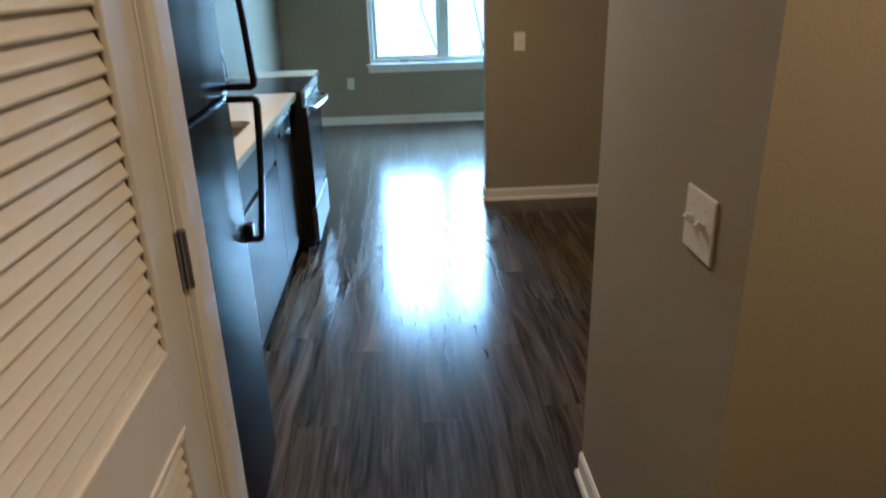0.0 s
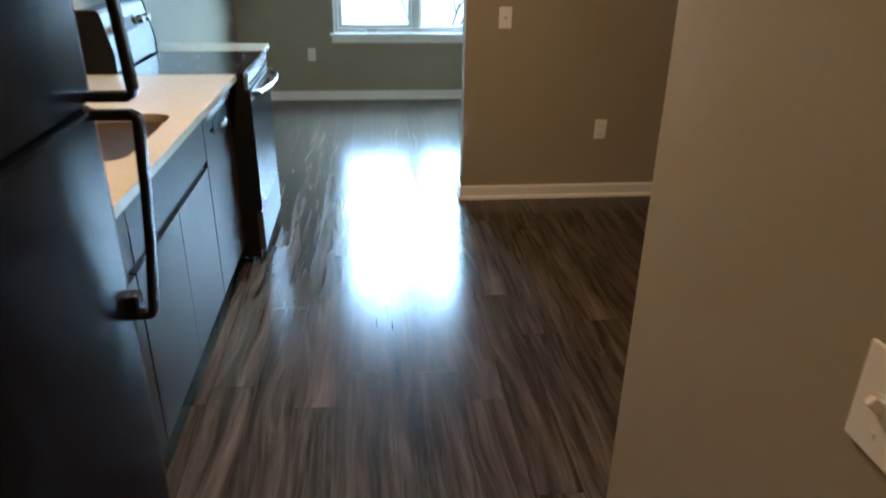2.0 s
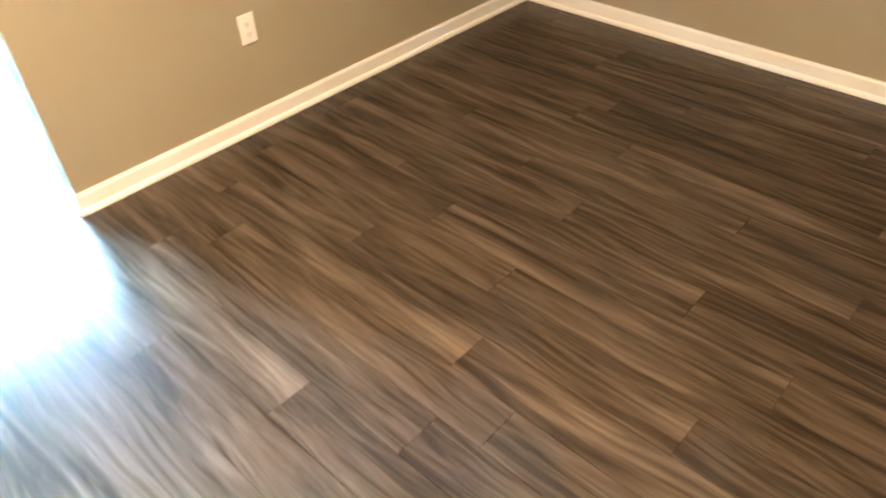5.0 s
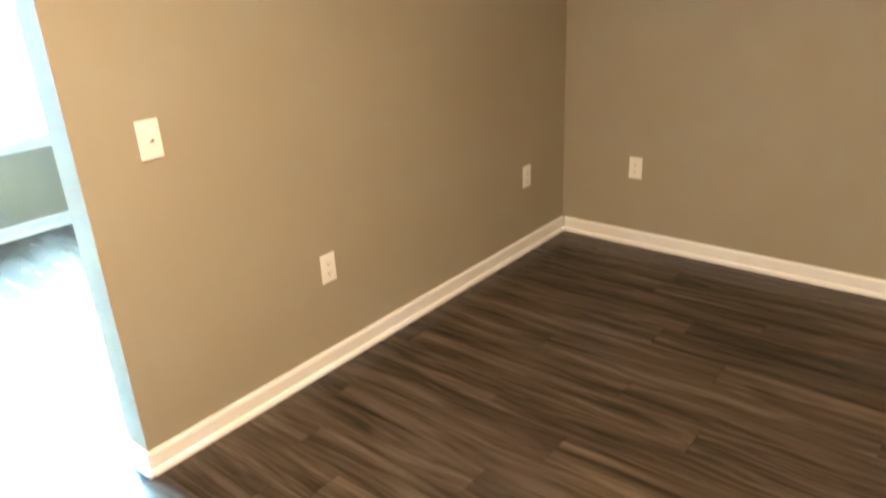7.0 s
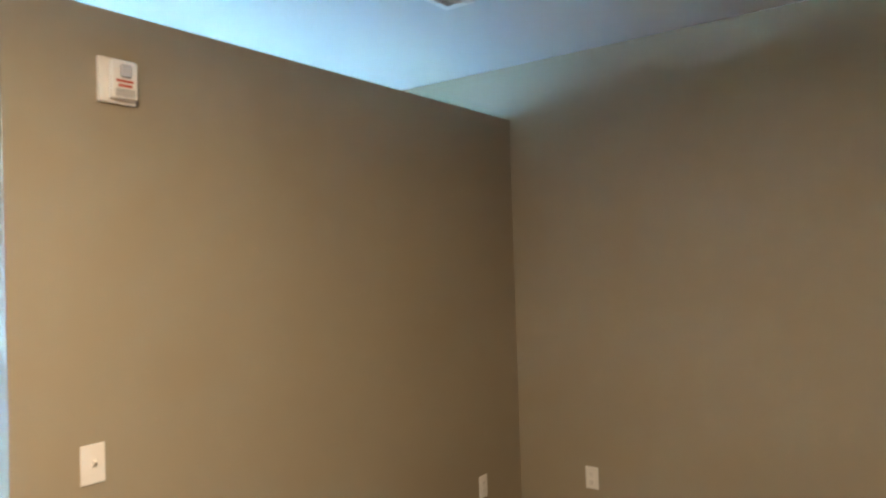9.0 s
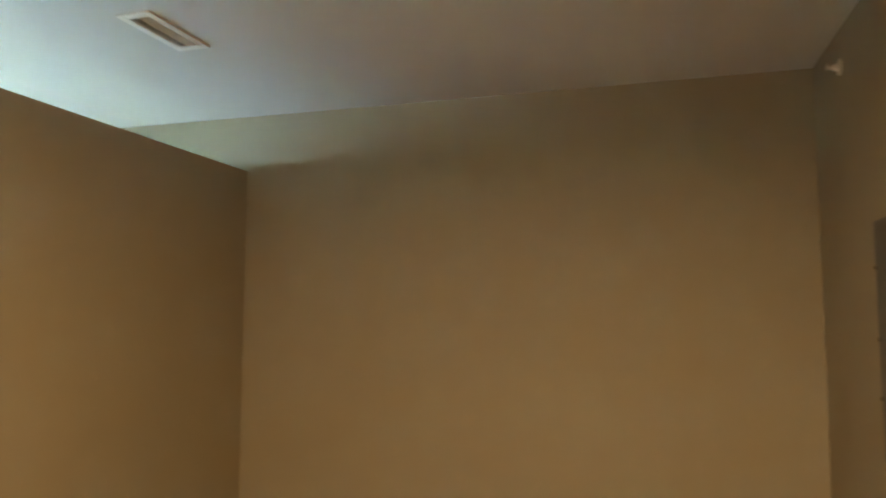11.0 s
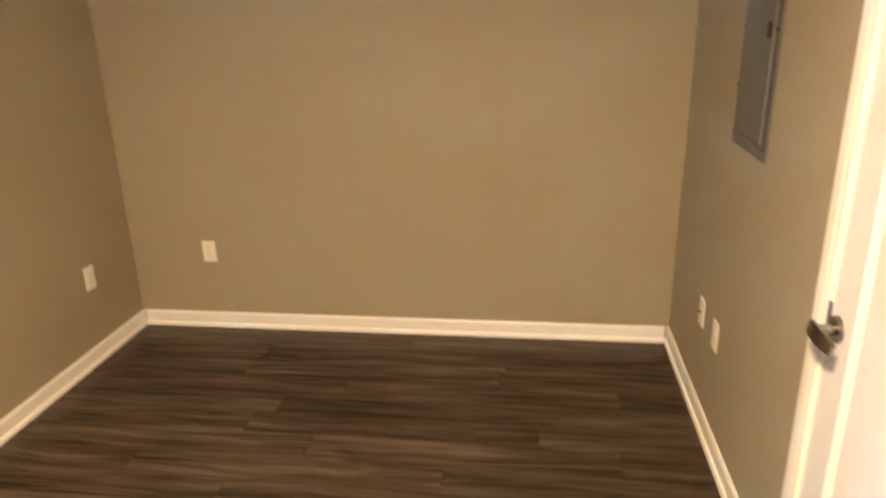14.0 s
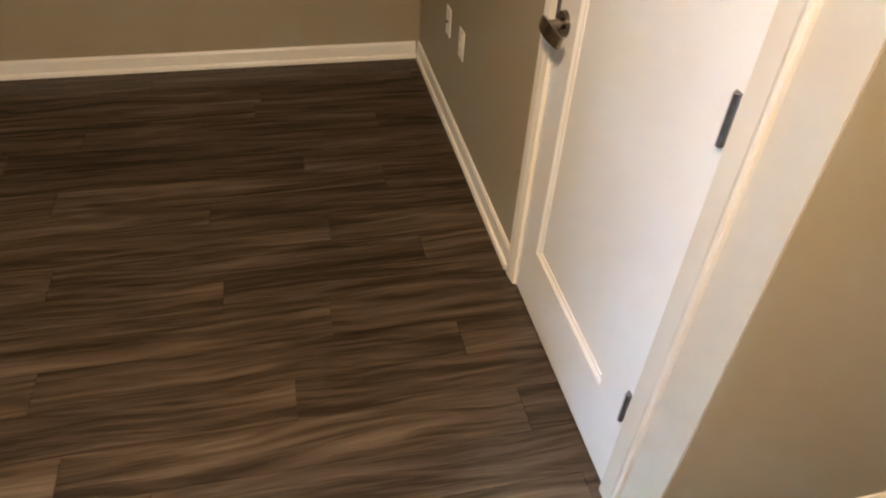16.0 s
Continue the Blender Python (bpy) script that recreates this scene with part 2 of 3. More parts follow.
def part(name, bm, material, parent, label="", smooth=False):
    ob = finish(new(name, mesh(bm, name)), material, smooth)
    ob.parent = parent
    return tagged(ob, label)


def thing(name, m, label, category, group=""):
    ob = new(name)
    ob.empty_display_size = 0.1
    ob.matrix_world = m
    return tagged(ob, label, category, group)


def structure(name, bm, material, label="", category=""):
    return tagged(finish(new(name, mesh(bm, name)), material), label, category, kind="structure")


# ---- the shell ----
def wall(name, x0, x1, y0, y1, z0=0.0, z1=CEIL, label="greige painted drywall wall with a smooth finish"):
    return structure(name, box(x0, x1, y0, y1, z0, z1), WALL, label, "wall")


XE, XW, YN, PY, RY, HX = 2.925, -1.345, 8.24, 5.50, 2.738, 0.319
EY, LX, TOP = 1.945, -0.53, 2.345
DX0, DX1, DZ = 0.505, 1.24, 2.05
floor = structure("floor", box(XW - 0.12, XE + 0.12, -1.12, YN + 0.16, -0.15, -0.006), SUBFLOOR, "dark wood-look vinyl plank floor running through the apartment", "floor")
structure("ceiling", box(XW - 0.12, XE + 0.12, -1.12, YN + 0.16, CEIL, CEIL + 0.12), CEILING, "plain white painted ceiling", "ceiling")
wall("wall_partition", 0.355, XE, PY, PY + 0.117, 0, TOP, "greige partition wall that stops short of the ceiling")
wall("wall_east", XE, XE + 0.12, EY, YN)
wall("wall_west", XW - 0.12, XW, -1.0, YN)
wall("wall_south", XW - 0.12, 1.72, -1.12, -1.0)
wall("wall_hall", HX, HX + 0.12, EY, RY - 0.118)
wall("wall_entry_face", HX + 0.12, XE, EY, EY + 0.12)
wall("wall_entry_side", 1.60, 1.72, -1.0, EY)
wall("wall_closet_return", XW, LX - 0.12, 2.07, 2.19)

bm = box(HX, DX0 - 0.012, RY - 0.118, RY, 0, CEIL)
box(DX1 + 0.012, XE, RY - 0.118, RY, 0, CEIL, bm=bm)
box(DX0 - 0.012, DX1 + 0.012, RY - 0.118, RY, DZ + 0.012, CEIL, bm=bm)
structure("wall_door_side", bm, WALL, "greige wall with a white door and a breaker panel", "wall")

LY0, LY1 = 1.33, 2.042
bm = box(LX - 0.12, LX, -1.0, LY0 - 0.012, 0, CEIL)
box(LX - 0.12, LX, LY1 + 0.012, 2.19, 0, CEIL, bm=bm)
box(LX - 0.12, LX, LY0 - 0.012, LY1 + 0.012, DZ + 0.012, CEIL, bm=bm)
structure("wall_closet", bm, WALL, "painted wall around a louvered closet door", "wall")

WX0, WX1, WZ0, WZ1 = -0.49, 2.312, 0.58, 2.335
bm = box(XW - 0.12, WX0, YN, YN + 0.16, 0, CEIL)
box(WX1, XE + 0.12, YN, YN + 0.16, 0, CEIL, bm=bm)
box(WX0, WX1, YN, YN + 0.16, 0, WZ0, bm=bm)
box(WX0, WX1, YN, YN + 0.16, WZ1, CEIL, bm=bm)
structure("wall_north", bm, WALL, "greige wall with a wide bright window", "wall")

BASE = [(0, 0), (0.0215, 0), (0.0212, 0.008), (0.0190, 0.015), (0.0150, 0.020), (0.0105, 0.022), (0.0105, 0.068), (0.0095, 0.074), (0.0065, 0.079), (0.0055, 0.083), (0, 0.083)]


def baseboard(x0, y0, x1, y1):
    """White baseboard with shoe moulding; it faces to the right of the way from the first point to the second."""
    a, b = Vector((x0, y0, 0)), Vector((x1, y1, 0))
    ang = math.degrees(math.atan2(b.y - a.y, b.x - a.x))
    return structure("baseboard", prism(BASE, (b - a).length, pose(x0, y0, 0.0015, 0, 0, ang)), TRIM, "white painted baseboard with a stepped top", "baseboard")


baseboard(0.355, PY, XE, PY)
baseboard(0.355, PY + 0.117, 0.355, PY)
baseboard(XE, PY + 0.117, 0.355, PY + 0.117)
baseboard(XE, PY - 0.02, XE, RY + 0.02)
baseboard(XE, RY, 1.318, RY)
baseboard(HX, RY, HX, EY)
baseboard(HX, EY, 1.60, EY)
baseboard(XW, YN, XE, YN)
baseboard(XW, 5.58, XW, YN - 0.02)
baseboard(XE, YN - 0.02, XE, PY + 0.14)
baseboard(LX, -1.0, LX, LY0 - 0.08)
for cx, cy in ((0.355, PY),):
    structure("trim_corner_block", box(cx - 0.0215, cx + 0.001, cy - 0.0215, cy + 0.001, 0.0015, 0.0225, 0.005), TRIM, "white baseboard corner block", "trim")
    structure("trim_corner_block", box(cx - 0.0110, cx + 0.001, cy - 0.0110, cy + 0.001, 0.016, 0.0835, 0.003), TRIM, "white baseboard corner block", "trim")


# ---- window ----
win = tagged(new("window_1"), "wide white vinyl window, two casements beside a fixed pane", "window", kind="structure")
win.location = (0, YN, 0)


def frame_ring(x0, x1, z0, z1, w, y0, y1, bevel=0.004):
    bm = box(x0, x0 + w, y0, y1, z0, z1, bevel)
    box(x1 - w, x1, y0, y1, z0, z1, bevel, bm=bm)
    box(x0 + w, x1 - w, y0, y1, z0, z0 + w, bevel, bm=bm)
    box(x0 + w, x1 - w, y0, y1, z1 - w, z1, bevel, bm=bm)
    return bm


part("window_frame", frame_ring(WX0 + 0.012, WX1 - 0.012, WZ0 + 0.024, WZ1 - 0.012, 0.035, 0.055, 0.13), VINYL, win)
lining = box(WX0, WX0 + 0.012, 0.0, 0.158, WZ0 + 0.024, WZ1)
box(WX1 - 0.012, WX1, 0.0, 0.158, WZ0 + 0.024, WZ1, bm=lining)
box(WX0 + 0.012, WX1 - 0.012, 0.0, 0.158, WZ1 - 0.012, WZ1, bm=lining)
part("window_lining", lining, TRIM, win)
sill = box(WX0 - 0.03, WX1 + 0.03, -0.045, 0.0, WZ0 + 0.0, WZ0 + 0.024, 0.006)
box(WX0 + 0.001, WX1 - 0.001, -0.002, 0.156, WZ0 + 0.001, WZ0 + 0.0235, bm=sill)
part("window_sill", sill, TRIM, win, "white window stool")
part("window_apron", box(WX0 - 0.015, WX1 + 0.015, -0.016, -0.001, WZ0 - 0.062, WZ0, 0.003), TRIM, win)
MX = (0.262, 1.56)
for x in MX:
    part("mullion", box(x - 0.034, x + 0.034, 0.05, 0.135, WZ0 + 0.06, WZ1 - 0.048, 0.004), VINYL, win)
cells = [(WX0 + 0.047, MX[0] - 0.034), (MX[0] + 0.034, MX[1] - 0.034), (MX[1] + 0.034, WX1 - 0.047)]
for i, (a, b) in enumerate(cells):
    w = 0.034 if i != 1 else 0.016
    s = part("sash", frame_ring(a + 0.002, b - 0.002, WZ0 + 0.061, WZ1 - 0.049, w, 0.065, 0.115), VINYL, win)
    pane = part("pane", box(a + w, b - w, 0.088, 0.092, WZ0 + 0.06 + w, WZ1 - 0.048 - w), GLASS, s)
    pane.visible_shadow = False
    if i != 1:
        c = a + 0.20 if i == 0 else b - 0.20
        part("crank_cover", box(c - 0.05, c + 0.05, 0.035, 0.064, WZ0 + 0.0245, WZ0 + 0.05, 0.008), VINYL, s)
        part("crank_handle", box(c + 0.055, c + 0.14, 0.04, 0.052, WZ0 + 0.03, WZ0 + 0.042, 0.004), NICKEL, s)
        lx = b - w / 2 if i == 0 else a + w / 2
        part("sash_lock", box(lx - 0.009, lx + 0.009, 0.045, 0.066, 1.0, 1.11, 0.005), VINYL, s)


# ---- plates on the walls ----
def place(x, y, z, rz):
    return pose(x, y, z, 0, 0, rz)


def plate_mesh(w, h):
    return box(-w / 2, w / 2, -0.006, -0.0003, -h / 2, h / 2, 0.003)


def outlet(m, label, gang="power outlets"):
    ob = thing("power_outlet", m, label, "outlet", gang)
    part("cover_plate", plate_mesh(0.070, 0.114), PLATE, ob)
    for s in (-1, 1):
        face = part("receptacle", box(-0.0165, 0.0165, -0.0085, -0.0058, s * 0.0195 - 0.014, s * 0.0195 + 0.014, 0.002), PLATE, ob)
        slots = box(-0.0075, -0.0055, -0.0089, -0.0086, s * 0.0195 - 0.003, s * 0.0195 + 0.006)
        box(0.0050, 0.0070, -0.0089, -0.0086, s * 0.0195 - 0.002, s * 0.0195 + 0.005, bm=slots)
        rod((0, -0.0089, s * 0.0195 - 0.009), (0, -0.0086, s * 0.0195 - 0.009), 0.0024, seg=10, bm=slots)
        part("slots", slots, SLOT, face, "dark contact slots")
    part("screw", rod((0, -0.0072, 0), (0, -0.0058, 0), 0.003, seg=12), PLATE, ob)
    return ob


def toggle_switch(m, n, label):
    ob = thing("light_switch", m, label, "switch")
    w = 0.070 if n == 1 else 0.116
    part("cover_plate", plate_mesh(w, 0.112), PLATE, ob)
    for i in range(n):
        x = (i - (n - 1) / 2) * 0.046
        part("toggle_slot", box(x - 0.0055, x + 0.0055, -0.0068, -0.0058, -0.013, 0.013, 0.0004), PLATE, ob)
        bm = sweep([(x, -0.004, -0.002), (x, -0.012, 0.003), (x, -0.020, 0.010)], 0.0045, 0.006, (1, 0, 0), 0.3, [1.15, 1.0, 0.8])
        part("toggle", bm, PLATE, ob)
        for s in (-1, 1):
            part("screw", rod((x, -0.0074, s * 0.030), (x, -0.0058, s * 0.030), 0.0032, seg=12), PLATE, ob)
    return ob


def blank_plate(m, label):
    ob = thing("cable_outlet", m, label, "outlet", "power outlets")
    part("cover_plate", plate_mesh(0.070, 0.114), PLATE, ob)
    part("cable_jack", rod((0, -0.016, 0), (0, -0.0055, 0), 0.0047, seg=12), NICKEL, ob)
    for s in (-1, 1):
        part("screw", rod((0, -0.0072, s * 0.042), (0, -0.0058, s * 0.042), 0.003, seg=12), PLATE, ob)
    return ob


toggle_switch(place(0.568, PY, 1.032, 0), 1, "ivory single toggle light switch on the greige partition wall")
toggle_switch(place(HX, 2.113, 1.042, -90), 2, "ivory double toggle light switch on the hall wall")
outlet(place(1.158, PY, 0.415, 0), "ivory duplex outlet low on the partition wall")
outlet(place(2.54, PY, 0.418, 0), "ivory duplex outlet near the corner of the partition wall")
outlet(place(XE, 5.074, 0.427, -90), "ivory duplex outlet low on the blank back wall")
outlet(place(2.118, RY, 0.434, 180), "ivory duplex outlet low on the breaker panel wall")
blank_plate(place(2.335, RY, 0.432, 180), "ivory cable wall plate beside a duplex outlet")
outlet(place(-0.694, YN, 0.416, 0), "ivory duplex outlet under the window wall corner")


# ---- fire alarm, vent, sprinkler ----
ob = thing("fire_alarm", place(0.661, PY, 2.134, 0), "white fire alarm sounder with faded red print high on the wall", "alarm")
part("back_box", box(-0.056, 0.056, -0.016, -0.0003, -0.066, 0.066, 0.003), PLATE, ob)
part("sounder_body", box(-0.030, 0.050, -0.042, -0.0155, -0.056, 0.056, 0.007), PLATE, ob)
part("strobe_lens", box(-0.008, 0.026, -0.052, -0.0415, 0.006, 0.044, 0.008), LENS, ob, "clear strobe lens")
bars = box(-0.018, 0.034, -0.0424, -0.0421, -0.008, 0.000)
box(-0.012, 0.030, -0.0424, -0.0421, -0.022, -0.013, bm=bars)
part("red_print", bars, RED, ob, "faded red bars of print")
grille = bmesh.new()
for i in range(5):
    box(-0.02, 0.04, -0.0424, -0.0421, -0.050 + i * 0.005, -0.0475 + i * 0.005, bm=grille)
part("grille_print", grille, GREYINK, ob)

ob = thing("ceiling_vent", place(1.803, 5.152, CEIL, 0), "white steel ceiling register with slanted slats", "vent")
ring = box(-0.175, 0.175, -0.072, -0.042, -0.008, -0.0003, 0.003)
box(-0.175, 0.175, 0.042, 0.072, -0.008, -0.0003, 0.003, bm=ring)
box(-0.175, -0.140, -0.042, 0.042, -0.008, -0.0003, 0.003, bm=ring)
box(0.140, 0.175, -0.042, 0.042, -0.008, -0.0003, 0.003, bm=ring)
part("frame", ring, PLATE, ob)
part("backing", box(-0.140, 0.140, -0.042, 0.042, -0.002, -0.0004), VENTDARK, ob)
for i in range(9):
    y = -0.036 + i * 0.009
    bm = box(-0.139, 0.139, -0.0005, 0.0005, -0.0055, 0.0)
    bmesh.ops.transform(bm, matrix=pose(0, y, -0.0022, 35 if i < 5 else -35), verts=bm.verts)
    part("slat", bm, PLATE, ob)

ob = thing("sprinkler", place(2.50, RY, 2.505, 180), "white sidewall fire sprinkler with a round escutcheon", "sprinkler")
part("escutcheon", rod((0, -0.006, 0), (0, -0.0003, 0), 0.029, 0.031, 28), PLATE, ob)
part("nozzle", rod((0, -0.026, 0), (0, -0.005, 0), 0.011, 0.015, 18), PLATE, ob)
part("deflector", box(-0.015, 0.015, -0.045, -0.042, -0.004, 0.013, 0.0012), PLATE, ob)
arms = sweep([(-0.007, -0.025, 0), (-0.012, -0.034, 0), (-0.005, -0.0425, 0)], 0.0025, 0.0025, (0, 0, 1))
absorb(arms, sweep([(0.007, -0.025, 0), (0.012, -0.034, 0), (0.005, -0.0425, 0)], 0.0025, 0.0025, (0, 0, 1)))
part("yoke", arms, PLATE, ob)


# ---- breaker panel ----
ob = thing("breaker_panel", place(2.005, RY, 1.142, 180), "flush grey steel breaker panel with a black latch, closed", "breaker panel")
W2 = 0.182
part("trim_plate", box(-W2, W2, -0.005, -0.0003, 0, 0.750, 0.002), PANELGREY, ob)
door = part("panel_door", box(-W2 + 0.045, W2 - 0.055, -0.011, -0.0052, 0.045, 0.705, 0.003), PANELGREY, ob, "grey hinged panel door")
part("latch", box(W2 - 0.098, W2 - 0.062, -0.0145, -0.0108, 0.350, 0.395, 0.003), BLACKGLOSS, door, "black sliding latch")
rail = rod((W2 - 0.040, -0.010, 0.045), (W2 - 0.040, -0.010, 0.710), 0.006, seg=14)
part("hinge_rail", rail, PANELGREY, ob)
for z in (0.035, 0.375, 0.722):
    part("screw", rod((W2 - 0.022, -0.009, z), (W2 - 0.022, -0.0045, z), 0.005, seg=12), NICKEL, ob)
for z in (0.19, 0.375, 0.60):
    part("clip", box(-W2 + 0.001, -W2 + 0.010, -0.0085, -0.0048, z - 0.006, z + 0.006, 0.001), NICKEL, ob)
stamped = box(-W2 + 0.075, W2 - 0.085, -0.0116, -0.0108, 0.655, 0.668, 0.0003)
part("label_strip", stamped, PANELGREY, door)


# ---- white door ----
def casing_profile(w):
    return [(0, 0), (0.011, 0), (0.0135, 0.008), (0.012, 0.016), (0.0155, 0.026), (0.017, w - 0.016), (0.017, w - 0.004), (0.014, w), (0, w)]


def casing(name, w, length, m, parent=None):
    bm = prism(casing_profile(w), length, m)
    return structure(name, bm, TRIM, "white painted door casing", "trim")


# Upright boards: the section's width runs sideways, its inner bead beside the door.
casing("trim_door_latch", 0.062, DZ + 0.066, pose(DX1 + 0.008, RY, 0.0015, 0, 0, 180) @ pose(0, 0, 0, 0, -90, 0))
# Pale trim board whose cream tone holds the shade near the corner.
structure("trim_corner_board", box(HX + 0.002, DX0 - 0.0735, RY + 0.0003, RY + 0.0035, 0.0015, DZ + 0.066, 0.0008), SHADEDCORNER, "flat trim board between the casing and the wall corner, darkened to cream as in shade", "trim")
PLAIN = [(0, 0), (0.0125, 0), (0.0125, 0.048), (0.016, 0.054), (0.017, 0.060), (0.015, 0.067), (0.011, 0.068), (0, 0.068)]
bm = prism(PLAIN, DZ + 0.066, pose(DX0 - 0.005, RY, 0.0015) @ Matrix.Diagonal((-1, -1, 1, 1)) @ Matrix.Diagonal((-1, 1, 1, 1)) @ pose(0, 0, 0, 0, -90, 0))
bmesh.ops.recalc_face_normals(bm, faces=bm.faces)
# Same white casing as the latch side; its dimmer light is in the colour.
structure("trim_door_hinge", bm, SHADEDCASING, "white painted door casing beside the wall corner, its colour darkened as in shade", "trim")
structure("trim_door_head", box(HX + 0.003, DX1 + 0.070, RY + 0.0003, RY + 0.0165, DZ + 0.070, DZ + 0.135, 0.003), TRIM, "white painted door head casing", "trim")
jamb = box(DX0 - 0.0115, DX0 - 0.003, RY - 0.117, RY + 0.002, 0.001, DZ + 0.011)
box(DX1 + 0.003, DX1 + 0.0115, RY - 0.117, RY + 0.002, 0.001, DZ + 0.011, bm=jamb)
box(DX0 - 0.003, DX1 + 0.003, RY - 0.117, RY + 0.002, DZ + 0.003, DZ + 0.011, bm=jamb)
structure("trim_door_jamb", jamb, TRIM, "white painted door jamb", "trim")

door_1 = tagged(new("door_1"), "closed white one-panel door with a satin nickel lever", "door", kind="structure")
door_1.matrix_world = place(DX0, RY, 0, 180)


def panel_leaf(w, h, t, px0, px1, pz0, pz1):
    """A door leaf with one raised-edge panel; x runs to -w."""
    bm = box(-px0, 0, 0, t, 0, h)
    box(-w, -px1, 0, t, 0, h, bm=bm)
    box(-px1, -px0, 0, t, 0, pz0, bm=bm)
    box(-px1, -px0, 0, t, pz1, h, bm=bm)
    box(-px1, -px0, 0.010, t - 0.004, pz0, pz1, bm=bm)
    return bm


dw = DX1 - DX0
leaf = part("door_leaf", panel_leaf(dw, DZ - 0.010, 0.035, 0.135, 0.625, 0.225, 1.90), DOORPAINT, door_1)
leaf.location = (0, -0.002, 0.010)
sticking = bmesh.new()
STICK = [(0, 0), (0.009, 0), (0.0085, 0.004), (0.004, 0.010), (0.0035, 0.016), (0, 0.020)]
for (x, z, ln, ry) in ((-0.625, 0.235, 0.49, 0), (-0.135, 1.910, 0.49, 180)):
    absorb(sticking, prism(STICK, ln, pose(x, 0.008, z, 0, ry, 0)))
for (x, z, ln, ry) in ((-0.625, 1.910, 1.675, 90), (-0.135, 0.235, 1.675, -90)):
    absorb(sticking, prism(STICK, ln, pose(x, 0.008, z, 0, ry, 0)))
part("panel_moulding", sticking, DOORPAINT, door_1)


def hinge(parent, x, z, h=0.095):
    hg = part("hinge", rod((x, -0.010, z - h / 2), (x, -0.010, z + h / 2), 0.0065, seg=14), BRONZE, parent, "dark metal butt hinge")
    leafs = box(x - 0.012, x + 0.004, -0.0065, -0.0030, z - h / 2, z + h / 2, 0.0008)
    part("hinge_leaf", leafs, BRONZE, hg)


for z in (0.315, 1.043, 1.80):
    hinge(door_1, -0.012, z, 0.092)
lever = part("door_handle", rod((-0.695, -0.012, 0.905), (-0.695, -0.002, 0.905), 0.030, 0.032, 28), NICKEL, door_1, "satin nickel lever handle")
part("neck", rod((-0.695, -0.052, 0.905), (-0.695, -0.010, 0.905), 0.010, 0.013, 18), NICKEL, lever)
pts, tap = [], []
for i in range(13):
    k = i / 12
    pts.append((-0.718 + 0.098 * k, -0.050 - 0.012 * math.sin(math.pi * k) + 0.010 * k, 0.905 + 0.004 * math.sin(math.pi * k) - 0.016 * k * k))
    tap.append(0.75 + 0.5 * math.sin(math.pi * (0.12 + 0.7 * k)))
part("lever", sweep(pts, 0.0140, 0.0065, (0, 0.25, 1), 0.5, tap), NICKEL, lever, smooth=False)
part("latch_button", rod((-0.695, -0.056, 0.905), (-0.695, -0.051, 0.905), 0.005, seg=12), NICKEL, lever)
part("strike_lip", box(-dw - 0.0085, -dw + 0.004, -0.010, -0.0035, 0.895, 0.955, 0.002), BRONZE, door_1, "dark strike plate lip on the jamb")


# ---- louvered closet door ----
door_2 = tagged(new("door_2"), "closed cream louvered closet door with dark hinges", "door", kind="structure")
door_2.matrix_world = place(LX, LY1, 0, 90)
lw = LY1 - LY0
ST, T = 0.105, 0.032
stiles = [("stile", box(-ST, 0, 0, T, 0.012, DZ, 0.002)), ("stile", box(-lw, -lw + ST, 0, T, 0.012, DZ, 0.002)),
          ("bottom_rail", box(-lw + ST, -ST, 0, T, 0.012, 0.20, 0.002)), ("lock_rail", box(-lw + ST, -ST, 0, T, 0.82, 0.945, 0.002)),
          ("top_rail", box(-lw + ST, -ST, 0, T, DZ - 0.12, DZ, 0.002))]
for n, bm in stiles:
    part(n, bm, LOUVERPAINT, door_2)
for z0, z1 in ((0.20, 0.82), (0.945, DZ - 0.12)):
    beads = bmesh.new()
    box(-ST - 0.012, -ST, -0.004, 0.006, z0, z1, 0.003, bm=beads)
    box(-lw + ST, -lw + ST + 0.012, -0.004, 0.006, z0, z1, 0.003, bm=beads)
    box(-lw + ST + 0.012, -ST - 0.012, -0.004, 0.006, z0, z0 + 0.012, 0.003, bm=beads)
    box(-lw + ST + 0.012, -ST - 0.012, -0.004, 0.006, z1 - 0.012, z1, 0.003, bm=beads)
    part("bead", beads, LOUVERPAINT, door_2)
slat_me = None
for z0, z1 in ((0.205, 0.815), (0.955, DZ - 0.13)):
    n = int((z1 - z0) / 0.0262)
    for i in range(n):
        if slat_me is None:
            bm = box(-lw + ST + 0.001, -ST - 0.001, -0.003, 0.003, -0.0185, 0.0185, 0.002, seg=1)
            slat_me = mesh(bm, "slat")
            slat_me.materials.append(LOUVERPAINT)
        s = new("slat", slat_me)
        s.parent = door_2
        s.matrix_basis = pose(0, 0.0130, z0 + 0.013 + i * 0.0262, -30, 0, 0)
for z in (0.27, 1.048, 1.80):
    hinge(door_2, 0.004, z, 0.095)
structure("trim_closet_far", prism(casing_profile(0.085), DZ + 0.07, pose(LX, LY1 + 0.014, 0.0015, 0, 0, 90) @ Matrix.Diagonal((-1, 1, 1, 1)) @ pose(0, 0, 0, 0, -90, 0)), TRIM, "cream painted closet door casing", "trim")
structure("trim_closet_near", box(LX + 0.0003, LX + 0.016, LY0 - 0.085, LY0 - 0.014, 0.0015, DZ + 0.07, 0.004), TRIM, "cream painted closet door casing", "trim")
structure("trim_closet_head", box(LX + 0.0003, LX + 0.0155, LY0 - 0.085, LY1 + 0.089, DZ + 0.074, DZ + 0.14, 0.004), TRIM, "cream painted closet head casing", "trim")
